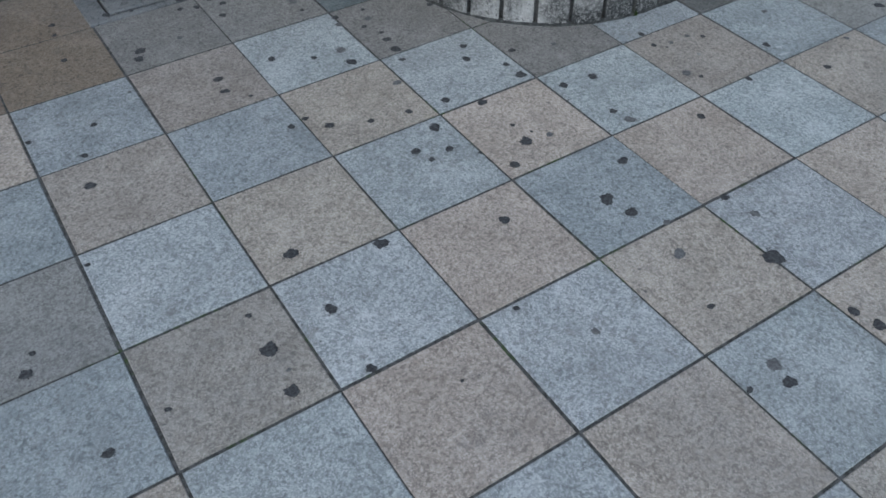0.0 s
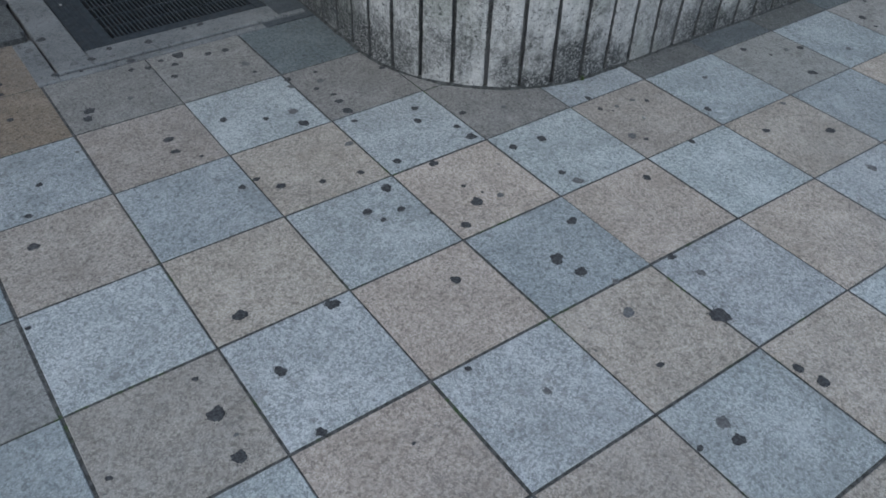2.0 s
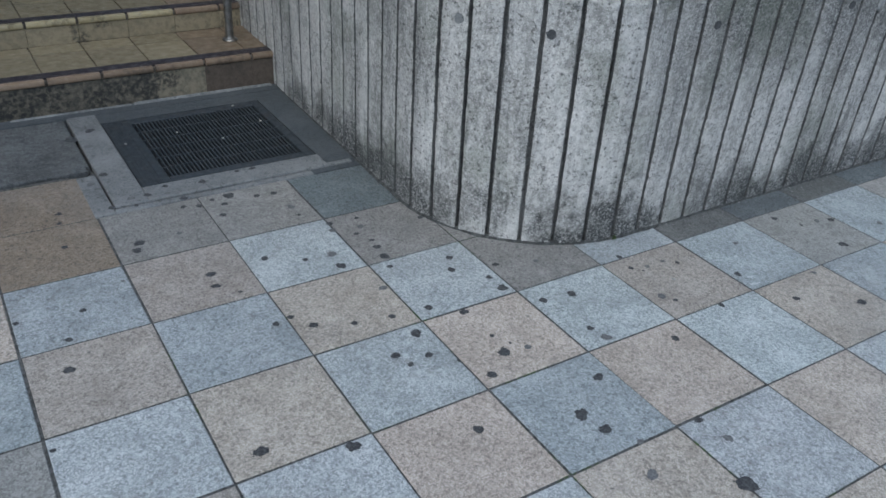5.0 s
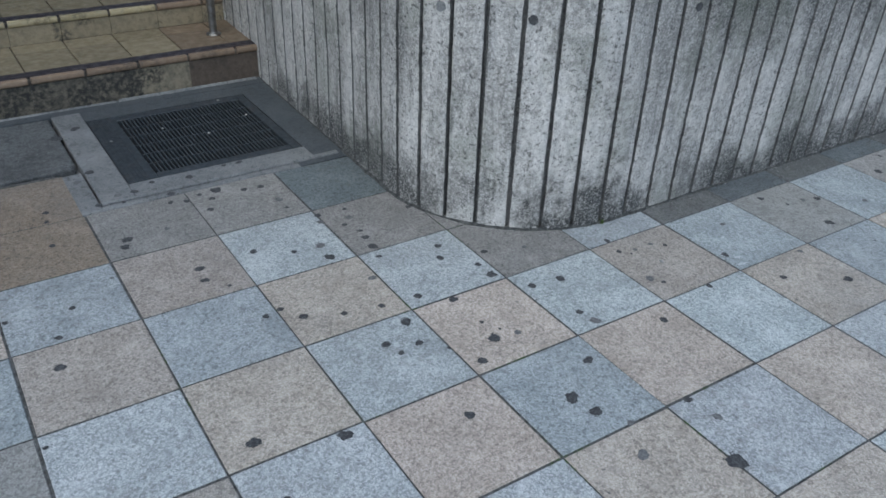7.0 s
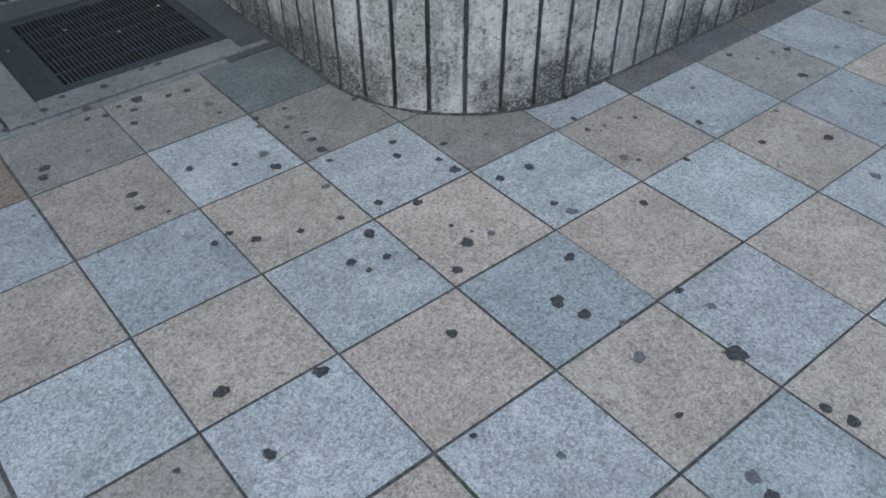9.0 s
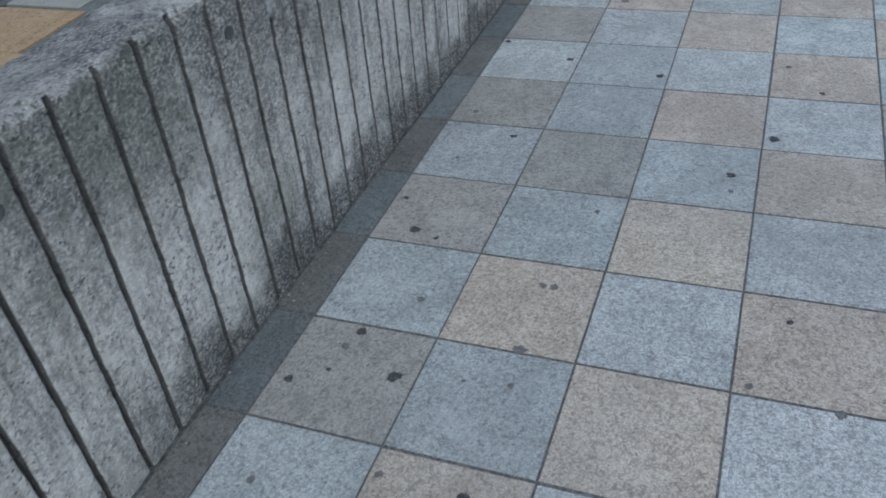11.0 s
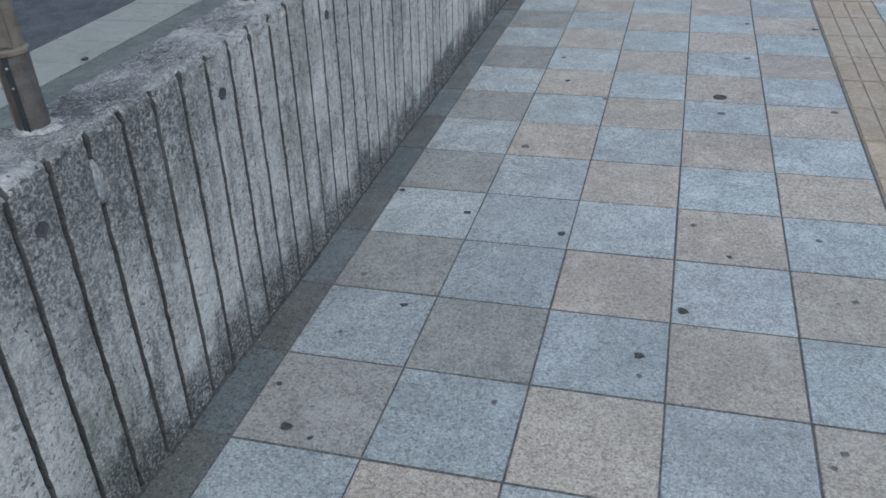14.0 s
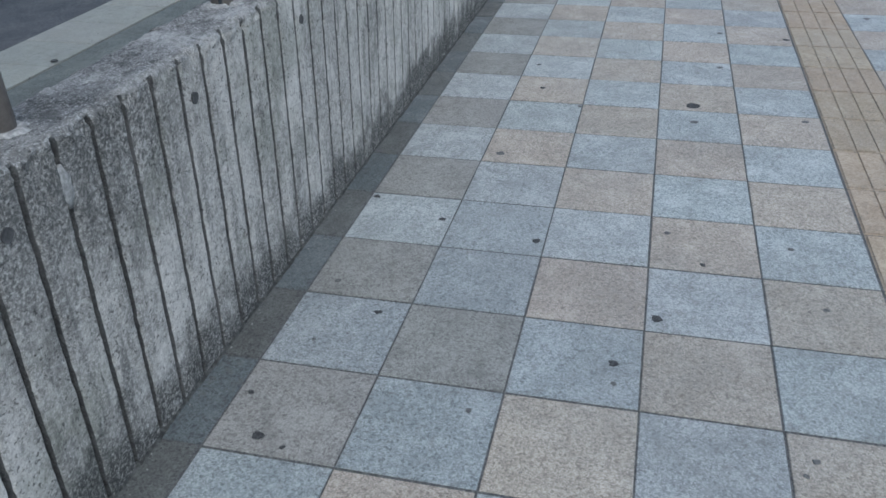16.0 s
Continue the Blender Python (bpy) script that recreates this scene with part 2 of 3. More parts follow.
def ceramic(name, body, worn, mould, spread=0.5):
    n = Nodes(name, 0.55)
    c = n.mix(n.ramp(n.noise(45, 4, 0.7), 0.35, 0.7), body, worn)
    black = n.math("MULTIPLY", n.ramp(n.noise(7, 5, 0.7), spread, spread + 0.12), n.ramp(n.noise(60, 3, 0.7), 0.36, 0.6))
    c = n.mix(n.math("MULTIPLY", black, mould), c, (0.03, 0.03, 0.028))
    c = n.gain(c, n.random(0.86, 1.1))
    n.bump(n.noise(120, 3), 0.0012)
    return n.done(c, n.ramp(n.noise(30, 3), 0.3, 0.7, 0.42, 0.75))


STEP_TILE = ceramic("olive_yellow_step_tile", (0.195, 0.163, 0.101), (0.245, 0.207, 0.138), 0.4, 0.58)
STEP_BROWN = ceramic("brown_step_tile", (0.166, 0.127, 0.084), (0.205, 0.158, 0.11), 0.35, 0.6)
NOSING = ceramic("cream_yellow_nosing_tile", (0.33, 0.275, 0.155), (0.37, 0.32, 0.205), 0.45)
NOSING_BROWN = ceramic("brown_nosing_tile", (0.185, 0.133, 0.09), (0.225, 0.17, 0.122), 0.45)
RISER = ceramic("mould_stained_cream_tile", (0.30, 0.25, 0.165), (0.21, 0.178, 0.12), 0.75, 0.53)
RISER_MOULD = ceramic("blotched_cream_plaster", (0.235, 0.205, 0.15), (0.13, 0.118, 0.09), 0.9, 0.46)
RISER_BLACK = ceramic("plaster_black_with_mould", (0.15, 0.132, 0.10), (0.05, 0.048, 0.042), 1.0, 0.38)
RISER_DARK = ceramic("black_stained_brown_tile", (0.075, 0.06, 0.048), (0.11, 0.088, 0.07), 0.6)
GRIP = ceramic("dark_violet_grip_strip", (0.032, 0.027, 0.031), (0.05, 0.044, 0.05), 0.4)


def metal(name, colour, rough, metallic, rust=0.0):
    n = Nodes(name, rough)
    n.b.inputs["Metallic"].default_value = metallic
    c = n.mix(n.ramp(n.noise(40, 4, 0.7), 0.35, 0.7), colour, tuple(v * 0.72 for v in colour))
    c = n.mix(n.math("MULTIPLY", n.ramp(n.noise(24, 4, 0.7), 0.5, 0.65), rust), c, (0.09, 0.06, 0.04))
    n.bump(n.noise(220, 2), 0.0004)
    return n.done(c, n.ramp(n.noise(60, 3), 0.3, 0.7, rough - 0.08, rough + 0.12))


STEEL = metal("dull_stainless_steel", (0.30, 0.295, 0.285), 0.46, 1.0, 0.45)
PAINTED = metal("brown_grey_painted_steel", (0.185, 0.168, 0.155), 0.38, 0.55, 0.4)
BEIGE = metal("beige_painted_steel", (0.19, 0.163, 0.132), 0.5, 0.0, 0.4)
IRON = metal("blackened_cast_iron", (0.050, 0.059, 0.067), 0.6, 0.3, 0.15)


def plain(name, a, b, scale, rough=0.9, depth=0.001):
    n = Nodes(name, rough)
    c = n.mix(n.ramp(n.noise(scale, 4, 0.65), 0.35, 0.68), a, b)
    n.bump(n.noise(scale * 3, 3), depth)
    return n.done(c)


GUM = plain("trodden_black_gum", (0.030, 0.031, 0.033), (0.080, 0.082, 0.085), 170, 0.9)
GUM_GREY = plain("worn_grey_gum", (0.085, 0.087, 0.09), (0.155, 0.156, 0.157), 150, 0.88)
PLUG = plain("grey_plug_mortar", (0.05, 0.051, 0.053), (0.085, 0.085, 0.086), 90, 0.9)
MORTAR = plain("pale_mortar", (0.24, 0.24, 0.236), (0.42, 0.42, 0.41), 110, 0.92, 0.003)
def asphalt():
    n = Nodes("dark_grey_asphalt", 0.92)
    c = n.mix(n.ramp(n.noise(150, 4, 0.7), 0.35, 0.68), (0.05, 0.054, 0.06), (0.11, 0.115, 0.123))
    c = n.mix(n.ramp(n.noise(9, 5, 0.65, warp=0.5), 0.44, 0.62, 0.0, 0.55), c, (0.042, 0.045, 0.051))
    c = n.mix(n.ramp(n.noise(2.2, 4, 0.6), 0.46, 0.66, 0.0, 0.4), c, (0.13, 0.133, 0.138))
    n.bump(n.noise(260, 3), 0.003)
    return n.done(c)


ASPHALT = asphalt()
EARTH = plain("grey_street_ground", (0.16, 0.165, 0.17), (0.22, 0.225, 0.23), 12, 0.9, 0.002)
PIT = plain("black_pit", (0.012, 0.013, 0.014), (0.03, 0.03, 0.03), 20, 0.7)
SEAM = plain("dark_foot_strip", (0.03, 0.031, 0.03), (0.09, 0.092, 0.088), 70, 0.95, 0.003)
PALE = plain("pale_lime_crust", (0.34, 0.365, 0.38), (0.46, 0.485, 0.5), 90, 0.9)
STEP_JOINT = plain("grimy_step_grout", (0.055, 0.050, 0.043), (0.17, 0.155, 0.13), 24, 0.95)
PAPER = plain("pale_litter", (0.22, 0.22, 0.21), (0.34, 0.34, 0.32), 50, 0.9)


# ---- mesh helpers ----
def mesh_of(bm, name, *materials, smooth=False):
    me = bpy.data.meshes.new(name)
    bmesh.ops.recalc_face_normals(bm, faces=bm.faces)
    bm.to_mesh(me)
    bm.free()
    for m in materials:
        me.materials.append(m)
    if smooth:
        me.shade_smooth()
    return me


def part(name, bm, material, parent, label="", smooth=False):
    me = bm if isinstance(bm, bpy.types.Mesh) else mesh_of(bm, name, material, smooth=smooth)
    ob = new(name, me)
    ob.parent = parent
    return tagged(ob, label)


def box(bm, x0, x1, y0, y1, z0, z1, c=0.0):
    """A block; c: the chamfer round its top."""
    rings = [(z0, 0.0), (z1 - c, 0.0), (z1, c)] if c else [(z0, 0.0), (z1, 0.0)]
    loops = [[bm.verts.new(p) for p in ((x0 + i, y0 + i, z), (x1 - i, y0 + i, z), (x1 - i, y1 - i, z), (x0 + i, y1 - i, z))] for z, i in rings]
    for a, b in zip(loops, loops[1:]):
        for k in range(4):
            bm.faces.new((a[k], a[(k + 1) % 4], b[(k + 1) % 4], b[k]))
    bm.faces.new(loops[-1])
    bm.faces.new(loops[0][::-1])
    return bm


def turned(bm, profile, x=0.0, y=0.0, sides=24, wobble=0.0, seed=0.0):
    """A solid of revolution about a vertical axis; profile: (radius, height) from the bottom up."""
    loops = []
    for r, z in profile:
        loop = []
        for k in range(sides):
            a = 2 * math.pi * k / sides
            f = 1 + wobble * noise.noise((math.cos(a) * 1.7 + seed, math.sin(a) * 1.7, seed))
            loop.append(bm.verts.new((x + r * f * math.cos(a), y + r * f * math.sin(a), z)))
        loops.append(loop)
    for a, b in zip(loops, loops[1:]):
        for k in range(sides):
            bm.faces.new((a[k], a[(k + 1) % sides], b[(k + 1) % sides], b[k]))
    bm.faces.new(loops[-1])
    bm.faces.new(loops[0][::-1])
    return bm


def block(name, material, *spans, label="", category="", kind="structure"):
    bm = bmesh.new()
    for s in spans:
        box(bm, *s)
    return tagged(new(name, mesh_of(bm, name, material)), label, category, kind=kind)


# ---- ground ----
PX0, PX1, PY0, PY1 = -0.037, 0.434, 1.68, 2.17      # mouth of the drain
G = 150.0
block("ground", EARTH, (-G, PX0, -G, G, -0.4, -0.035), (PX1, G, -G, G, -0.4, -0.035),
      (PX0, PX1, -G, PY0, -0.4, -0.035), (PX0, PX1, PY1, G, -0.4, -0.035),
      label="grey open street ground round the paved forecourt", category="ground")

# ---- grooved parapet wall: straight along the forecourt, round the corner, then up beside the steps ----
CX, CY, R, FACE = 1.073, 1.203, 0.503, 0.70
PITCH, PHASE, TOP = 0.0991, 1.822, 0.741
BEND = CX - R * math.pi / 2


def along(s):
    """Plan of the wall's outer face: point and outward normal."""
    if s >= CX:
        return s, FACE, 0.0, -1.0
    if s >= BEND:
        a = (CX - s) / R
        return CX - R * math.sin(a), CY - R * math.cos(a), -math.sin(a), -math.cos(a)
    run = BEND - s
    return CX - R + 0.027 * run, CY + run, -1.0, 0.027


def lean(s):
    """How far the top of the wall stands out beyond its foot."""
    f = max(0.0, min(1.0, (s - CX) / 0.5))
    return 0.005 + 0.021 * f * f * (3 - 2 * f)


def wall_mesh(s0, s1, fine):
    cols = []
    k = math.ceil((s0 - PHASE) / PITCH)
    inner = (0.19, 0.28, 0.37, 0.46, 0.55, 0.64, 0.73, 0.82) if fine else (0.5,)
    while PHASE + k * PITCH < s1 - PITCH:
        g = PHASE + k * PITCH
        cols += [(g - 0.0064, 0, 1), (g - 0.0054, 1, 1), (g + 0.0054, 1, 1), (g + 0.0064, 0, 1), (g + 0.0098, 0, 2)]
        cols += [(g + PITCH * f, 0, 0) for f in inner]
        cols += [(g + PITCH - 0.0095, 0, 2)]
        k += 1
    rise = [-0.03, 0.004] + [0.018 + 0.0165 * i for i in range(40)] + [0.676, 0.688, 0.698, 0.706, 0.713, 0.720]
    rows = [(z, 0.0) for z in rise]
    rows += [(0.7275, 0.0005), (0.734, 0.003), (0.738, 0.008), (TOP, 0.015)] + [(TOP, 0.024 + 0.0115 * i) for i in range(11)]
    rows += [(TOP - 0.001, 0.151), (TOP - 0.006, 0.161), (TOP - 0.02, 0.164), (0.52, 0.165), (0.3, 0.165)]
    verts, faces, tops = [], [], []
    for s, deep, edge in cols:
        px, py, nx, ny = along(s)
        for z, inset in rows:
            d = inset - lean(s) * z / TOP
            if inset < 0.04:
                d += 0.0022 * noise.noise((s * 5, z * 5, 1.7)) + 0.0012 * noise.noise((s * 45, z * 45, 4.1))
            if 0.708 < z and inset < 0.15:
                d += 0.007 * noise.noise((s * 34, z * 60, 7.7)) + 0.004 * noise.noise((s * 90, z * 110, inset * 80))
            if deep:
                d += 0.022 * max(0.0, min(1.0, (0.738 + 0.006 * noise.noise((s * 9, 0, 2)) - z) / 0.010))
            elif edge == 1 and z < 0.735:
                d += 0.0014 + 0.0045 * max(0.0, noise.noise((s * 40, z * 55, 9.3)))
            zz = z
            if inset > 0.002 and inset < 0.158:
                zz += 0.0034 * noise.noise((s * 26, inset * 28, 3.1)) + 0.0036 * noise.noise((s * 75, inset * 75, 5.2))
                if deep and inset < 0.016:
                    zz -= 0.006 * (1 - inset / 0.016)
            if 0.02 < z < 0.67:
                zz += 0.004 * noise.noise((s * 20, z * 20, 0.5))
            sway = 0.0016 * noise.noise((s * 70, z * 38, 6.6)) if edge == 1 else 0.0
            verts.append((px - nx * d - ny * sway, py - ny * d + nx * sway, zz))
    n = len(rows)
    for c in range(len(cols) - 1):
        for r in range(n - 1):
            a = c * n + r
            faces.append((a, a + n, a + n + 1, a + 1))
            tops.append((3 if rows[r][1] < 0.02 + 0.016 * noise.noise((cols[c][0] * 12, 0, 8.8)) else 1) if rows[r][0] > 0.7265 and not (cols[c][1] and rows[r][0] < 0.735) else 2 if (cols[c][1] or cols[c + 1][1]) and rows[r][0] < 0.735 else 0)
    me = bpy.data.meshes.new("parapet_wall")
    me.from_pydata(verts, [], faces)
    me.materials.append(WALL)
    me.materials.append(COPING)
    # groove sides and bottoms take the tone with shade in its colour
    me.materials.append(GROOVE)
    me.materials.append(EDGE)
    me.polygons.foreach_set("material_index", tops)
    me.shade_smooth()
    me.set_sharp_from_angle(angle=radians(38))
    bm = bmesh.new()
    bm.from_mesh(me)
    bmesh.ops.recalc_face_normals(bm, faces=bm.faces)
    bm.to_mesh(me)
    bm.free()
    return me


wall = new("parapet_wall", wall_mesh(-3.0, 14.0, True))
tagged(wall, "low weathered grey concrete parapet wall with vertical grooves and a rounded corner", "wall", kind="structure")


def tie_plug(s, z, material, r=0.0125):
    """Plugged form-tie hole in the face of the wall."""
    px, py, nx, ny = along(s)
    bm = bmesh.new()
    turned(bm, [(r, -0.008), (r, 0.0008), (r * 0.75, 0.0003), (r * 0.3, -0.0006)], sides=14, wobble=0.25, seed=s * 9)
    m = Vector((0, 0, 1)).rotation_difference(Vector((nx, ny, 0))).to_matrix().to_4x4()
    out = 0.0012 + lean(s) * z / TOP
    bm.transform(Matrix.Translation((px + nx * out, py + ny * out, z)) @ m)
    part("tie_hole_plug", bm, material, wall, smooth=False)


for k in range(-3, 9):
    tie_plug(1.28 + 0.59 * k + (0.064 if k < 0 else 0.0), 0.634 + 0.006 * (k > 0), KERB if k == -2 else PLUG, 0.0132)

tie_plug(0.50, 0.64, KERB_PALE, 0.014)

# a lime run in one groove
bm = bmesh.new()
turned(bm, [(0.002, -0.03), (0.005, -0.015), (0.006, 0.008), (0.004, 0.018), (0.002, 0.024)], sides=10, wobble=0.5, seed=2.0)
bm.transform(Matrix.Translation((PHASE + 2 * PITCH + 0.002, FACE - 0.0195, 0.652)) @ Matrix.Diagonal((3.0, 1.0, 1.5, 1)))
part("lime_run", bm, MORTAR, wall, "whitish lime run in a groove", smooth=True)

# ---- terrace behind the wall ----
TZ = 0.36
terrace = block("terrace_floor", MOSSY, (1.0, 16.0, 0.84, 1.745, 0.0, TZ - 0.006), (0.74, 1.0, 1.1, 1.745, 0.0, TZ - 0.006), (0.85, 1.0, 0.93, 1.1, 0.0, TZ - 0.006),
                (0.74, 16.0, 1.745, 2.05, 0.0, TZ - 0.02), (0.74, 16.0, 2.05, 4.6, 0.0, TZ - 0.02),
                label="raised terrace of greenish cement behind the parapet wall", category="terrace")
block("terrace_roadway", ASPHALT, (2.56, 16.0, 2.052, 9.0, 0.0, TZ - 0.004), label="dark grey asphalt beyond the pale slabs on the terrace", category="asphalt")

# ---- steps ----
STEPS = [(2.36, 0.144), (2.765, 0.243), (3.215, TZ - 0.01)]
SX0, SX1 = -1.65, 0.61
TREADS = [0.405, 0.45, 1.3]
bm = bmesh.new()
for (y, z), d in zip(STEPS, TREADS):
    box(bm, SX0, SX1 + 0.02, y + 0.012, y + d + 0.02, -0.02, z - 0.008)
stairs = tagged(new("stairs", mesh_of(bm, "stairs", STEP_JOINT)), "worn tiled steps in olive yellow with cream nosings and mould-blackened risers", "stairs", kind="structure")

# unseen plain walls and soffit, added to keep sky light off the steps
block("wall_entrance_back", MOSSY, (-1.95, 0.60, 4.53, 4.75, 0.0, 3.3), label="unseen plain grey wall added behind the steps to shade them", category="wall")
block("wall_entrance_side", MOSSY, (-1.95, -1.66, 1.90, 4.525, 0.0, 3.3), label="unseen plain grey wall added beside the steps to shade them", category="wall")
block("ceiling_entrance", MOSSY, (-1.95, 0.60, 2.30, 4.75, 3.305, 3.5), label="unseen plain grey soffit added over the steps to shade them", category="ceiling")

# ---- drain in front of the steps ----
block("drain_apron", CEMENT, (-1.65, 0.60, 2.298, 2.365, -0.03, 0.005), (-0.1375, 0.4695, 2.212, 2.2975, -0.03, 0.004), (0.471, 0.62, 1.5525, 2.2975, -0.03, 0.003),
      (0.4005, 0.66, 1.4995, 1.5295, -0.03, 0.001), (0.5575, 0.66, 1.53, 1.552, -0.03, 0.001),
      label="dark stained cement apron between drain, steps and wall", category="cement apron")
block("drain_kerb", KERB, (-0.240, -0.138, 1.530, 2.2965, -0.03, 0.010, 0.004), (-0.1375, 0.470, 1.530, 1.628, -0.03, 0.009, 0.004), (0.4705, 0.557, 1.530, 1.5515, -0.03, 0.008, 0.003),
      (-0.306, -0.246, 1.4995, 1.786, -0.03, 0.004, 0.003), (-0.2455, 0.40, 1.4995, 1.5255, -0.03, 0.003, 0.003), label="grey concrete kerb framing the drain grate", category="drain kerb")
block("cement_slab", SLAB, (-1.65, -0.250, 1.868, 2.2965, -0.03, 0.003, 0.003), (-1.65, -0.262, 1.826, 1.864, -0.03, 0.006, 0.004), label="patched grey cement slab beside the drain", category="cement slab")
block("cement_fillet", KERB_PALE, (0.02, 0.585, 2.344, 2.3605, 0.0, 0.014, 0.006), (-0.42, 0.012, 2.348, 2.3605, 0.0, 0.010, 0.005), label="thin pale cement fillet along the foot of the steps", category="cement fillet")
# pit sides and floor, all coloured near black
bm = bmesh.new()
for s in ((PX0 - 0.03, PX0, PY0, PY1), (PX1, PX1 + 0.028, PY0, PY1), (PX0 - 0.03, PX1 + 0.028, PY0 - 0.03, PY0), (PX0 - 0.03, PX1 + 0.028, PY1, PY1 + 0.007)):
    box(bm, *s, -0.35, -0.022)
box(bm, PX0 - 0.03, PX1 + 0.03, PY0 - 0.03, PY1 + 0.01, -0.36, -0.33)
tagged(new("drain_pit", mesh_of(bm, "drain_pit", PIT)), "near-black drain pit below the iron grate", "drain pit", kind="structure")

grate = tagged(new("drain_grate"), "black iron drain grate with narrow slots in a ribbed frame", "drain grate")
bm = bmesh.new()
for s in ((-0.135, PX0, 1.632, 2.21), (PX1, 0.467, 1.632, 2.21), (PX0, PX1, 1.632, PY0), (PX0, PX1, PY1, 2.21)):
    box(bm, *s, -0.03, 0.002, 0.002)
part("frame", bm, IRON, grate)
bm = bmesh.new()
for k in range(6):
    x = -0.131 + 0.0125 * k
    box(bm, x, x + 0.006, 1.64, 2.202, 0.002, 0.0045, 0.0012)
part("ribbed_edge", bm, IRON, grate)
bars = int((PX1 - PX0) / 0.0138)
bm = bmesh.new()
box(bm, -0.0024, 0.0024, PY0, PY1, -0.022, 0.001, 0.0008)
bar = mesh_of(bm, "bar", IRON)
for k in range(1, bars):
    part("bar", bar, IRON, grate).location = (PX0 + (PX1 - PX0) * k / bars, 0, 0)
bm = bmesh.new()
box(bm, PX0, PX1, -0.003, 0.003, -0.02, -0.0005, 0.0008)
cross = mesh_of(bm, "cross_bar", IRON)
for k in range(1, 6):
    part("cross_bar", cross, IRON, grate).location = (0, PY0 + (PY1 - PY0) * k / 6, 0)

# ---- posts ----
def flanged_post(x, y, z, r, height, flange, label):
    post = tagged(new("handrail_post"), label, "handrail post")
    post.location = (x, y, z)
    part("tube", turned(bmesh.new(), [(r, 0.0), (r, height - 0.004), (r - 0.003, height)], sides=20), STEEL, post, smooth=False)
    part("flange", turned(bmesh.new(), [(flange, 0.0), (flange, 0.004), (flange * 0.9, 0.008), (r * 1.15, 0.010), (r * 1.05, 0.016)], sides=24), STEEL, post)
    return post


for x, y, z in ((0.494, 2.575, STEPS[0][1]), (0.500, 2.985, STEPS[1][1])):
    flanged_post(x, y, z, 0.0165, 0.85, 0.032, "slim stainless handrail post on a tiled step")
for x, y in ((0.722, 1.062), (0.925, 0.845)):
    flanged_post(x, y, TOP, 0.0105, 0.75, 0.0225, "thin stainless rail post bolted to the wall's top")


def wall_post(x, y):
    post = tagged(new("railing_post"), "round brown-grey steel railing post set in pale mortar on the wall", "railing post")
    post.location = (x, y, TOP)
    part("sleeve", turned(bmesh.new(), [(0.0268, -0.01), (0.0268, 0.134), (0.025, 0.136)], sides=28), PAINTED, post, smooth=False)
    part("collar", turned(bmesh.new(), [(0.0285, 0.130), (0.0305, 0.132), (0.0305, 0.138), (0.027, 0.141)], sides=28), BEIGE, post, "beige steel collar")
    part("tube", turned(bmesh.new(), [(0.0255, 0.135), (0.0255, 0.88), (0.022, 0.885)], sides=28), BEIGE, post, "beige painted upper tube")
    bm = bmesh.new()
    box(bm, -0.0045, 0.0045, -0.0012, 0.0016, 0.002, 0.131)
    bm.transform(Matrix.Rotation(radians(19), 4, "Z") @ Matrix.Translation((-0.0268, 0, 0)) @ Matrix.Rotation(radians(90), 4, "Z"))
    seam = part("seam_strip", bm, IRON, post, "dark seam with bright rivets")
    for z in (0.08, 0.113):
        bm = bmesh.new()
        turned(bm, [(0.0024, 0), (0.0022, 0.0012), (0.001, 0.002)], sides=10)
        bm.transform(Matrix.Rotation(radians(19), 4, "Z") @ Matrix.Translation((-0.0293, 0, z)) @ Matrix.Rotation(radians(-90), 4, "Y"))
        part("rivet", bm, PAPER, seam)
    bm = bmesh.new()
    for a, b, deep in ((-0.013, 0.013, 0.0015), (-0.0155, -0.0125, 0.0045), (0.0125, 0.0155, 0.0045)):
        box(bm, a, b, -0.003, deep, 0.146, 0.878)
    bm.transform(Matrix.Rotation(radians(24), 4, "Z") @ Matrix.Translation((-0.0262, 0, 0)) @ Matrix.Rotation(radians(90), 4, "Z"))
    channel = part("channel", bm, BEIGE, post, "beige steel channel with dark bolts")
    for z in (0.172, 0.208, 0.41, 0.65):
        bm = bmesh.new()
        turned(bm, [(0.0034, 0), (0.0032, 0.0014), (0.0016, 0.002)], sides=10)
        bm.transform(Matrix.Rotation(radians(24), 4, "Z") @ Matrix.Translation((-0.0276, 0, z)) @ Matrix.Rotation(radians(-90), 4, "Y"))
        part("bolt", bm, IRON, channel)
    bm = bmesh.new()
    box(bm, -0.05, -0.018, -0.02, 0.02, 0.155, 0.88, 0.003)
    bm.transform(Matrix.Rotation(radians(-45), 4, "Z"))
    part("back_plate", bm, BEIGE, post)
    part("mortar_collar", turned(bmesh.new(), [(0.044, -0.004), (0.040, 0.002), (0.036, 0.005), (0.030, 0.008), (0.026, 0.007)], sides=36, wobble=0.55, seed=x), MORTAR, post, "ragged pale mortar", smooth=True)


for x in (1.222, 2.012, 2.802, 3.592, 4.382, 5.172):
    wall_post(x + 0.006, 0.769)

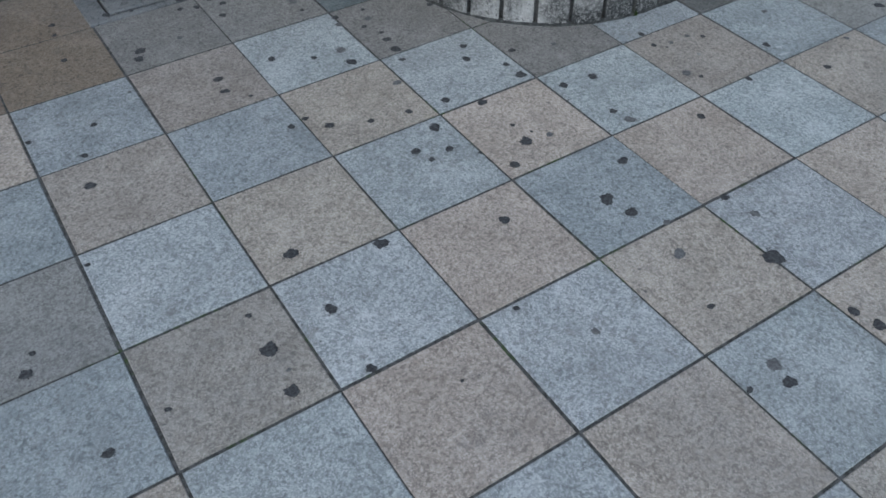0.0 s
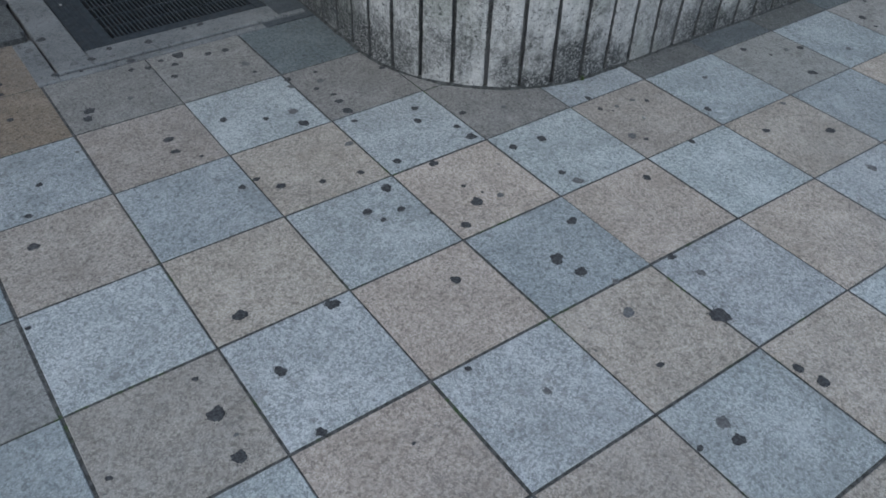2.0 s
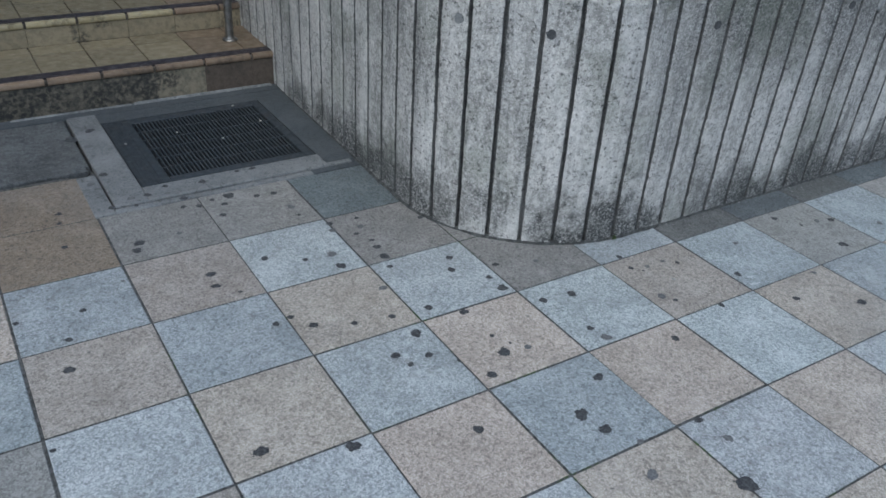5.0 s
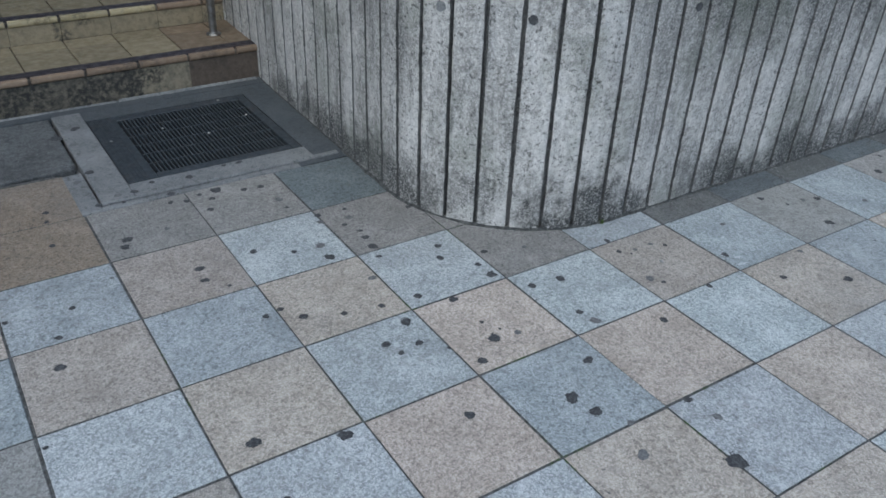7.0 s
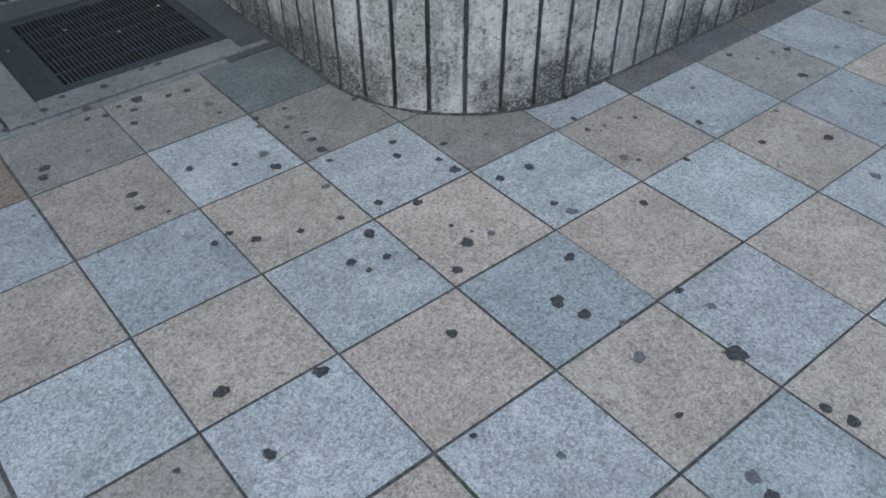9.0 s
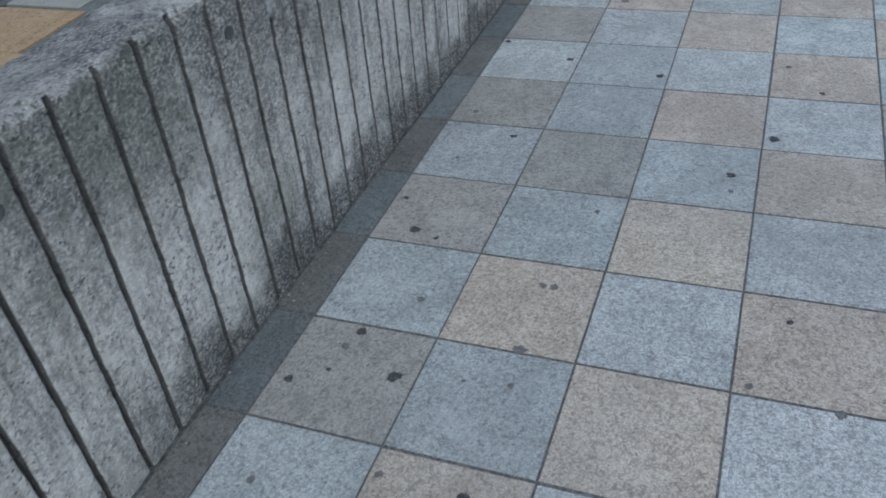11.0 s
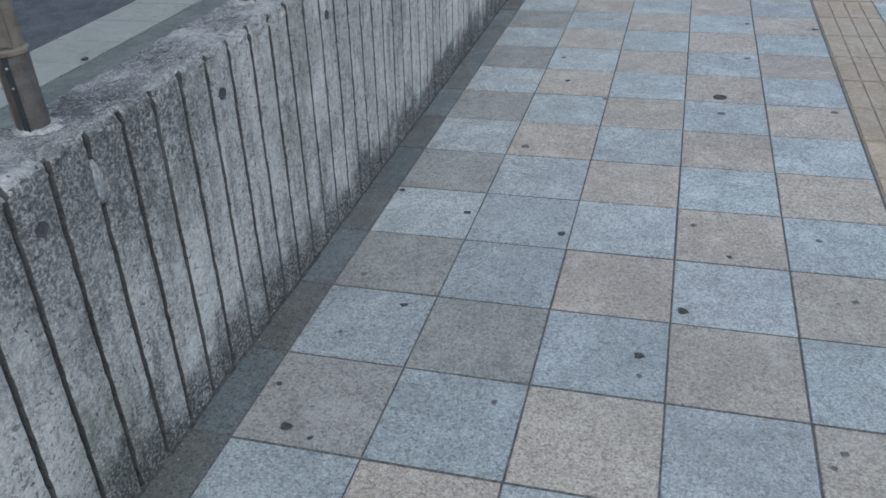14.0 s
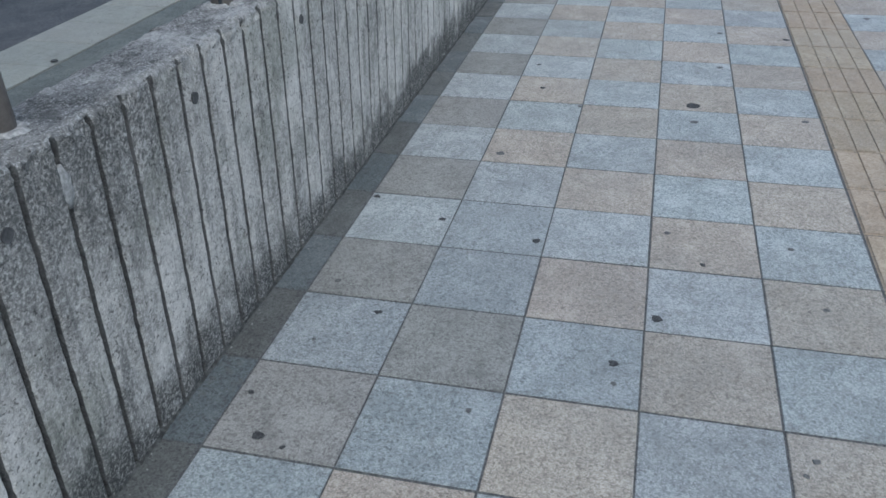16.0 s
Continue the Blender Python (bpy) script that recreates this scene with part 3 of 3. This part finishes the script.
# ---- gum trodden into the paving: place along and across, radius in millimetres ----
# entry (-0.257, 2.105) is a dark clump of debris drawn as a spot
SPOTS_BY_STEPS = [(-0.762, 0.341, 12), (-0.740, 0.384, 7), (-0.686, 0.098, 11), (-0.588, 1.044, 8), (-0.588, 0.557, 6), (-0.572, 0.127, 7), (-0.511, 0.803, 13), (-0.490, 0.920, 9), (-0.436, 1.029, 9), (-0.418, 1.364, 9), (-0.405, 1.510, 8), (-0.396, 1.569, 9), (-0.373, 0.043, 13), (-0.368, 0.151, 17), (-0.367, 0.250, 6), (-0.358, 0.090, 5), (-0.317, 1.119, 6), (-0.272, 1.723, 12), (-0.257, 2.105, 23), (-0.249, 1.536, 12), (-0.246, 1.258, 13), (-0.231, 0.010, 10), (-0.230, 1.296, 16), (-0.226, 0.358, 16), (-0.226, 0.179, 14), (-0.224, 1.765, 15), (-0.224, 1.922, 9), (-0.221, 2.009, 12), (-0.187, 2.147, 18), (-0.186, 1.563, 12), (-0.181, 1.521, 8), (-0.137, 1.565, 13)]
SPOTS_DRAIN = [(-0.115, 1.303, 9), (-0.110, 0.987, 12), (-0.108, -0.103, 4), (-0.104, 1.049, 14), (-0.077, 1.552, 10), (-0.070, 1.603, 10), (-0.063, 0.932, 6), (-0.057, 1.455, 10), (-0.053, 0.281, 15), (-0.039, 1.507, 12), (-0.034, 0.755, 10), (-0.012, 1.441, 10), (0.010, 0.766, 9), (0.035, 1.354, 11), (0.036, 1.463, 9), (0.045, 1.583, 13), (0.047, 0.708, 12), (0.055, 1.061, 12), (0.062, 1.420, 10), (0.076, -0.018, 7), (0.092, 1.467, 17), (0.141, 0.669, 9), (0.153, 1.004, 9), (0.167, -0.146, 9), (0.170, 0.505, 12), (0.171, 1.429, 10), (0.171, 1.611, 9), (0.185, 0.459, 9), (0.205, 0.199, 13), (0.223, 1.610, 12), (0.225, 1.423, 11), (0.228, 0.930, 15)]
SPOTS_OPEN = [(0.233, 0.999, 14), (0.239, 0.651, 10), (0.240, 1.312, 14), (0.241, 1.254, 7), (0.242, 0.470, 11), (0.257, 0.560, 14), (0.281, 0.778, 12), (0.291, 1.121, 10), (0.294, 0.418, 6), (0.302, 1.163, 10), (0.308, -0.399, 8), (0.336, 0.338, 12), (0.343, 0.642, 12), (0.346, 1.072, 9), (0.349, 0.865, 9), (0.360, 0.920, 15), (0.366, 0.977, 12), (0.371, 1.017, 8), (0.377, 1.104, 11), (0.381, -0.426, 13), (0.388, -0.384, 14), (0.390, 1.159, 8), (0.396, -0.221, 9), (0.412, 0.394, 16), (0.415, 0.583, 12), (0.422, 0.463, 6), (0.434, 0.129, 18), (0.445, 0.418, 5), (0.446, -0.083, 16), (0.451, 0.067, 14), (0.475, 0.385, 9), (0.492, 0.001, 9)]
SPOTS_CORNER = [(0.495, 0.773, 12), (0.524, 0.830, 11), (0.555, 0.212, 14), (0.568, 0.691, 9), (0.570, 1.075, 9), (0.571, 0.630, 14), (0.601, -0.196, 21), (0.616, -0.381, 12), (0.623, 0.739, 10), (0.629, -0.430, 14), (0.635, 0.530, 13), (0.656, -0.011, 11), (0.666, 0.372, 10), (0.671, -0.083, 11), (0.677, 0.324, 15), (0.724, 0.520, 13), (0.740, 0.703, 9), (0.833, 0.237, 11), (0.941, 0.397, 13), (0.962, 0.364, 7), (0.965, 0.545, 9), (0.976, 0.608, 9), (0.988, 0.518, 4), (1.014, 0.530, 7), (1.058, 0.287, 9), (1.077, 0.530, 8), (1.111, 0.505, 7), (1.225, 0.377, 11), (1.275, 0.212, 10), (1.360, 0.505, 9), (1.364, -0.057, 14), (1.393, -0.443, 12)]
SPOTS_BEND = [(1.429, 0.114, 15), (1.438, 0.279, 9), (1.516, -0.236, 9), (1.607, 0.559, 10), (1.653, 0.489, 6), (1.669, 0.345, 15), (1.695, 0.203, 5), (1.706, 0.109, 7), (1.725, 0.485, 10), (1.776, 0.468, 12), (1.792, -0.493, 10), (1.808, 0.119, 14), (1.821, -0.332, 8), (1.907, 0.379, 10), (2.016, 0.124, 9), (2.017, 0.099, 10), (2.021, -0.397, 8), (2.131, 0.426, 7), (2.153, 0.492, 13), (2.275, -0.629, 7), (2.281, 0.568, 8), (2.320, -0.654, 8), (2.324, 0.066, 8), (2.479, -0.240, 8), (2.498, 0.499, 7), (2.553, -0.235, 12), (2.642, 0.376, 10), (2.754, -0.329, 14), (2.764, 0.532, 9), (2.875, -0.746, 9), (3.038, -0.446, 9), (3.081, 0.025, 13)]
SPOTS_WALLSIDE = [(3.158, 0.331, 11), (3.170, -0.691, 9), (3.200, -0.348, 10), (3.267, 0.579, 11), (3.619, 0.690, 20), (3.671, 0.242, 16), (4.080, -0.436, 16), (4.150, -0.843, 13), (4.170, 0.008, 13), (4.242, -1.001, 12), (4.249, -0.434, 27), (4.358, 0.185, 12), (4.653, 0.245, 11), (4.735, -0.553, 14), (5.195, -0.874, 16), (5.258, -0.570, 15), (5.616, -1.305, 17)]
SPOTS = SPOTS_BY_STEPS + SPOTS_DRAIN + SPOTS_OPEN + SPOTS_CORNER + SPOTS_BEND + SPOTS_WALLSIDE
def gum_blob(seed, material):
    """A trodden spot of unit radius: low dome with a frayed rim and crumbs broken off round it."""
    bm = bmesh.new()
    sides, rings = 40, ((1.0, 0.0), (0.9, 0.45), (0.75, 0.8), (0.5, 1.0), (0.2, 0.95))
    loops = []
    for f, z in rings:
        loop = []
        for k in range(sides):
            a = 2 * math.pi * k / sides
            u, v = math.cos(a), math.sin(a)
            w = 1 + 0.32 * noise.noise((u * 1.2 + seed, v * 1.2, seed)) + f * (0.16 * noise.noise((u * 3.6 + seed, v * 3.6, seed * 2)) + 0.12 * noise.noise((u * 9 + seed, v * 9, seed)))
            loop.append(bm.verts.new((f * w * u, f * w * v, z + 0.25 * f * noise.noise((u * 3, v * 3, seed + f)) * (z > 0))))
        loops.append(loop)
    for a, b in zip(loops, loops[1:]):
        for k in range(sides):
            bm.faces.new((a[k], a[(k + 1) % sides], b[(k + 1) % sides], b[k]))
    bm.faces.new(loops[-1])
    rnd = random.Random(int(seed * 100))
    for k in range(17):
        a, d, q = rnd.uniform(0, 6.28), rnd.uniform(1.0, 1.4), rnd.uniform(0.03, 0.1)
        ring = [bm.verts.new((d * math.cos(a) + q * math.cos(t * 1.05) * rnd.uniform(0.7, 1.2), d * math.sin(a) + q * math.sin(t * 1.05) * rnd.uniform(0.7, 1.2), 0.0)) for t in range(6)]
        tip = bm.verts.new((d * math.cos(a), d * math.sin(a), 0.4))
        for t in range(6):
            bm.faces.new((ring[t], ring[(t + 1) % 6], tip))
    return mesh_of(bm, "gum_spot", material, smooth=True)


blobs = [gum_blob(3.1 * k + 1, GUM) for k in range(9)]
pale_blobs = [gum_blob(2.3 * k + 40, GUM_GREY) for k in range(5)]
for k, (x, y, r) in enumerate(SPOTS):
    grey = random.random() < (0.22 if x < 1.3 else 0.65)
    ob = new("gum_spot", random.choice(pale_blobs if grey else blobs))
    level = 0.0012
    if y > 1.4995 and x > -0.306:
        level = 0.0103 if -0.241 < x < -0.138 and y > 1.53 else 0.0093 if y > 1.53 and x > -0.138 else 0.0043
    elif y > 1.82:
        level = 0.0063
    ob.matrix_world = Matrix.Translation((x, y, level)) @ Matrix.Rotation(random.uniform(0, 6.28), 4, "Z") @ Matrix.Diagonal((0.00102 * r, 0.00102 * r * random.uniform(0.75, 1.0), 0.0011, 1))
    tagged(ob, "worn grey chewing-gum spot trodden into the paving" if grey else "black chewing-gum spot trodden flat on the paving", "gum spot", "gum spots on the paving")

# a dark pebble on the pale slabs
bm = bmesh.new()
turned(bm, [(0.5, 0.0), (1.0, 0.3), (0.9, 0.7), (0.4, 1.0)], sides=16, wobble=0.4, seed=5.0)
ob = new("pebble", mesh_of(bm, "pebble", GUM, smooth=True))
ob.matrix_world = Matrix.Translation((3.376, 1.765, TZ + 0.001)) @ Matrix.Diagonal((0.015, 0.011, 0.007, 1))
tagged(ob, "dark pebble lying on the pale terrace slabs", "pebble")

# pale splash on one slab and crumbs of litter on the grate
for x, y, r, sx in ((1.25, 0.35, 0.010, 0.6), (1.235, 0.318, 0.016, 0.3), (1.30, 0.45, 0.006, 0.6), (1.27, 0.40, 0.006, 0.5), (3.25, 0.38, 0.017, 0.3)):
    bm = bmesh.new()
    turned(bm, [(1.0, 0.0), (0.8, 1.0), (0.3, 1.1)], sides=22, wobble=1.2, seed=x * 7 + y)
    ob = new("lime_splash", mesh_of(bm, "lime_splash", PALE))
    ob.matrix_world = Matrix.Translation((x, y, 0.001)) @ Matrix.Rotation(x * 5, 4, "Z") @ Matrix.Diagonal((r, r * sx, 0.0006, 1))
    tagged(ob, "thin whitish lime splash dried on a paving slab", "splash stain")
for x, y in ((0.09, 2.02), (0.36, 2.19), (0.40, 2.0), (0.22, 1.90), (-0.10, 1.99), (1.03, 0.44)):
    bm = bmesh.new()
    turned(bm, [(0.005, 0.0), (0.0055, 0.0025), (0.002, 0.004)], sides=7, wobble=0.8, seed=x * 31)
    ob = new("litter_crumb", mesh_of(bm, "litter_crumb", PAPER))
    ob.location = (x, y, 0.0035)
    tagged(ob, "pale crumb of litter lying on the ground", "litter", "litter crumbs")

# crumbs of grit gathered along the foot of the wall
verts, faces, shade = [], [], []
for k in range(420):
    s = random.uniform(-0.9, 6.0)
    px, py, nx, ny = along(s)
    off = abs(random.gauss(0, 0.022)) + 0.003
    r0 = random.uniform(0.0009, 0.0030)
    cx, cy = px + nx * off, py + ny * off
    base = len(verts)
    for a in range(5):
        ang = a * 1.2566 + random.uniform(-0.3, 0.3)
        verts.append((cx + r0 * math.cos(ang), cy + r0 * math.sin(ang), 0.0005))
    verts.append((cx, cy, 0.0005 + r0 * random.uniform(0.7, 1.2)))
    tone = 0 if random.random() < 0.7 else 1
    for a in range(5):
        faces.append((base + a, base + (a + 1) % 5, base + 5))
        shade.append(tone)
me = bpy.data.meshes.new("grit")
me.from_pydata(verts, [], faces)
me.materials.append(GUM_GREY)
me.materials.append(MORTAR)
me.polygons.foreach_set("material_index", shade)
tagged(new("grit", me), "fine dark and pale grit gathered at the wall's foot", "grit", kind="stuff")

# a thin dark strip where the wall meets the paving
verts, faces = [], []
steps = 900
for k in range(steps + 1):
    s = -0.95 + 12.0 * k / steps
    px, py, nx, ny = along(s)
    out = 0.0055 + 0.0045 * noise.noise((s * 14, 0.3, 2.2)) + 0.003 * noise.noise((s * 60, 1.3, 0.2))
    for d, z in ((-0.004, 0.009 + 0.004 * noise.noise((s * 25, 4.0, 1.0))), (out * 0.6, 0.0042), (out, 0.0004)):
        verts.append((px + nx * d, py + ny * d, z))
for k in range(steps):
    for r in range(2):
        a = k * 3 + r
        faces.append((a, a + 3, a + 4, a + 1))
me = bpy.data.meshes.new("dirt_seam")
me.from_pydata(verts, [], faces)
me.materials.append(SEAM)
me.shade_smooth()
tagged(new("dirt_seam", me), "thin dark strip along the foot of the wall", "dirt", kind="stuff")

# small green tufts rooted where the wall meets the paving
MOSS = plain("fresh_green_moss", (0.045, 0.075, 0.02), (0.08, 0.12, 0.035), 120, 0.9)
for s in (1.034,):
    px, py, nx, ny = along(s)
    bm = bmesh.new()
    for k in range(34):
        a, reach, high = random.uniform(0, 6.28), random.uniform(0.002, 0.012), random.uniform(0.006, 0.016)
        x0, y0 = random.gauss(0, 0.003), random.gauss(0, 0.003)
        w = 0.0013
        tip = bm.verts.new((x0 + reach * math.cos(a), y0 + reach * math.sin(a), high))
        b1 = bm.verts.new((x0 - w * math.sin(a), y0 + w * math.cos(a), 0.0))
        b2 = bm.verts.new((x0 + w * math.sin(a), y0 - w * math.cos(a), 0.0))
        b3 = bm.verts.new((x0 + w * math.cos(a), y0 + w * math.sin(a), 0.0))
        bm.faces.new((b1, b2, tip))
        bm.faces.new((b2, b3, tip))
        bm.faces.new((b3, b1, tip))
    ob = new("moss_tuft", mesh_of(bm, "moss_tuft", MOSS))
    ob.location = (px + nx * 0.004, py + ny * 0.004, 0.0)
    tagged(ob, "tiny green moss tuft growing at the wall's foot", "moss")

# ---- pieces of the steps ----
def slab_mesh(name, lx, ly, h, c, material):
    bm = bmesh.new()
    box(bm, -lx / 2, lx / 2, -ly / 2, ly / 2, -h, 0.0, c)
    return mesh_of(bm, name, material)


W = 0.1965
for n_step, ((y, z), d) in enumerate(zip(STEPS, TREADS)):
    d = min(d, 0.45)
    for k in range(12):
        x = 0.608 - W * k + (0.006 if n_step % 2 else 0.0)
        wide = 0.184
        brown = k < 2
        gap = 0.010 if (k + n_step) % 3 == 1 else 0.003
        deep = (0.215, d - 0.074 - 0.215 - gap)
        at = y + 0.074
        for ly in deep:
            ob = part("tread_tile", slab_mesh("tread_tile", W - 0.0045, ly, 0.02, 0.0015, STEP_BROWN if brown else STEP_TILE), None, stairs)
            ob.matrix_basis = pose(x, at + ly / 2, z + random.uniform(-0.001, 0.001), 0, 0, random.uniform(-0.4, 0.4))
            at += ly + gap
        bm = bmesh.new()
        prof = [(0.0, -0.024), (-0.004, -0.02), (-0.005, -0.012), (-0.003, -0.004), (0.004, -0.0005), (0.014, 0.0), (0.02, -0.001), (0.02, -0.024)]
        a = [bm.verts.new((-wide / 2, p, q)) for p, q in prof]
        b = [bm.verts.new((wide / 2, p, q)) for p, q in prof]
        for i in range(len(prof)):
            j = (i + 1) % len(prof)
            bm.faces.new((a[i], a[j], b[j], b[i]))
        bm.faces.new(a[::-1])
        bm.faces.new(b)
        ob = part("nosing_tile", mesh_of(bm, "nosing_tile", NOSING_BROWN if (brown or n_step == 0 and k < 6) else NOSING), None, stairs)
        ob.location = (x, y, z)
        low = 0.0 if n_step == 0 else STEPS[n_step - 1][1]
        h = z - 0.026 - low
        bm = bmesh.new()
        half = W / 2 - (0.0003 if n_step == 0 else 0.0009)
        box(bm, -half, half, 0.002, 0.014, 0.0, h)
        skin = RISER if n_step else RISER_DARK if k < 2 else RISER_MOULD if k == 2 or k > 6 else RISER_BLACK
        ob = part("riser_tile", mesh_of(bm, "riser_tile", skin), None, stairs)
        ob.location = (x, y + random.uniform(0, 0.0015), low)
    bm = bmesh.new()
    box(bm, SX0, SX1, y + 0.0208, y + 0.073, z - 0.02, z + 0.0015, 0.001)
    part("grip_strip", bm, GRIP, stairs, "dark violet anti-slip strip")

# ---- pale slabs and ochre blocks on the terrace ----
slab = slab_mesh("pale_slab", 0.2495, 0.298, 0.03, 0.002, CREAM)
for k in range(40):
    part("pale_slab", slab, None, terrace).location = (2.6925 + 0.255 * k, 1.897, TZ + random.uniform(-0.0008, 0.0008))
ochre = slab_mesh("ochre_slab", 0.296, 0.296, 0.03, 0.002, TERRACE_TAN)
pale = slab_mesh("pale_square_slab", 0.296, 0.296, 0.03, 0.002, CREAM)
for a in range(6):
    for b in range(-2, 5):
        x, y = 2.396 - 0.2985 * a, 1.897 + 0.2985 * b
        if a == 0 and b < 0:
            continue
        part("ochre_slab", ochre, None, terrace).location = (x, y, TZ + random.uniform(-0.0008, 0.0008))

part("ochre_slab", slab_mesh("ochre_slab", 0.296, 0.046, 0.03, 0.002, TERRACE_TAN), None, terrace).location = (2.396, 1.7235, TZ)
part("pale_square_slab", pale, None, terrace).matrix_basis = pose(2.126, 2.18, TZ + 0.005, 0, 0, 27)

# ---- paving: each slab on its bed ----
bm = bmesh.new()
box(bm, -6.0, 16.0, -6.0, 0.71, -0.034, -0.0028)
box(bm, -6.0, -0.32, 0.71, 1.815, -0.034, -0.0028)
box(bm, -0.32, 0.66, 0.71, 1.497, -0.034, -0.0028)
box(bm, 0.66, 1.06, 0.71, 1.5, -0.034, -0.0028)
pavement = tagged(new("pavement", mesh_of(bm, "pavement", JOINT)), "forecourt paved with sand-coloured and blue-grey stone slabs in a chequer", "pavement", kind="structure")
S = 0.30


def colour_of(i, j):
    if i <= -2 and j >= 4:
        return OCHRE
    if (i, j) in ((-1, 4), (0, 4), (2, 2), (1, 3), (2, 3)):
        return DIRTY_TAN
    if (i, j) == (1, 4):
        return GRIME_SHADE
    # slabs picked to be darker, mostly at left and in the row by the wall
    if (i, j) in ((-2, 0), (-2, 2), (-1, 3), (-4, 0), (3, 1)):
        return MID_TAN
    if (i, j) in ((-3, 0), (-3, 2), (8, -1), (1, 0), (-1, 2), (9, 0), (4, 1), (6, 1), (8, 1), (10, 0), (-2, 3), (3, 2), (5, 0), (7, 0)):
        return DARK_BLUE
    if (i + j) % 2 == 0 and (j == 1 and i >= 3 or (i, j) in ((8, 0), (-3, 1))):
        return GREY_TAN
    return TAN if (i + j) % 2 == 0 else BLUE


def paving_slab(shared, i, j, ly=None, cy=None, material=None):
    gap = 0.0068 if i < 3 else 0.005
    wide = 0.0058 if i < 3 else 0.0076
    loose = 0.001 if i < 3 else 0.0006
    material = material or colour_of(i, j)
    key = (material.name, gap, ly)
    if key not in shared:
        shared[key] = slab_mesh("paving_slab", S - wide, (ly or S) - gap, 0.026, 0.0016, material)
    ob = part("paving_slab", shared[key], None, pavement)
    ob.matrix_basis = pose((i + 0.5) * S + loose * random.uniform(-1.2, 1.2), (cy if cy is not None else (j + 0.5) * S) + loose * random.uniform(-1.2, 1.2),
                           loose * random.uniform(-0.8, 0.8), loose * random.uniform(-140, 140), loose * random.uniform(-140, 140), loose * random.uniform(-160, 160))


def tactile_mesh():
    bm = bmesh.new()
    box(bm, -0.147, 0.147, -0.146, 0.146, -0.026, -0.001, 0.001)
    for k in range(4):
        y = -0.111 + 0.074 * k
        box(bm, -0.141, 0.141, y - 0.0305, y + 0.0305, -0.002, 0.0032, 0.0018)
    return mesh_of(bm, "tactile_block", TACTILE)


shared = {}
near = set()
for i in range(-5, 22):
    for j in range(-7, 6):
        if j == -4 or j > 2 and i > 2 or j > 4 and i > -2 or i > 1 and j > 3 or i >= 4 and j == 2 or j < -4 and i < 8 or j > 3 and i == 2:
            continue
        if j == -7 and i < 14:
            continue
        paving_slab(shared, i, j)
        near.add((i, j))
# cut slabs along the wall, their colour darkened for grime and shade
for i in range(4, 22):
    paving_slab(shared, i, 2, 0.115, 0.6 + 0.0575, GRIME_SHADE if i % 2 else GRIME_SHADE_TAN)
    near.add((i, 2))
tact = tactile_mesh()
for i in range(-5, 22):
    part("tactile_block", tact, None, pavement, "ochre tactile block with raised guiding bars").location = ((i + 0.5) * S, -1.052, 0)

# the slabs farther off, in one mesh
bm = bmesh.new()
for i in range(-19, 50):
    for j in range(-19, 6):
        if (i, j) in near or j > 2 and i > -6 or i < 22 and i > -6 and j >= -4 or j == 2 and i > 3:
            continue
        first = len(bm.faces)
        box(bm, i * S + 0.003, (i + 1) * S - 0.003, j * S + 0.003, (j + 1) * S - 0.003, -0.026, 0.0, 0.0016)
        bm.faces.ensure_lookup_table()
        which = 2 if j == -4 else (i + j) % 2
        for f in bm.faces[first:]:
            f.material_index = which
part("outlying_paving", mesh_of(bm, "outlying_paving", TAN, BLUE, TACTILE), None, pavement)["kind"] = "stuff"
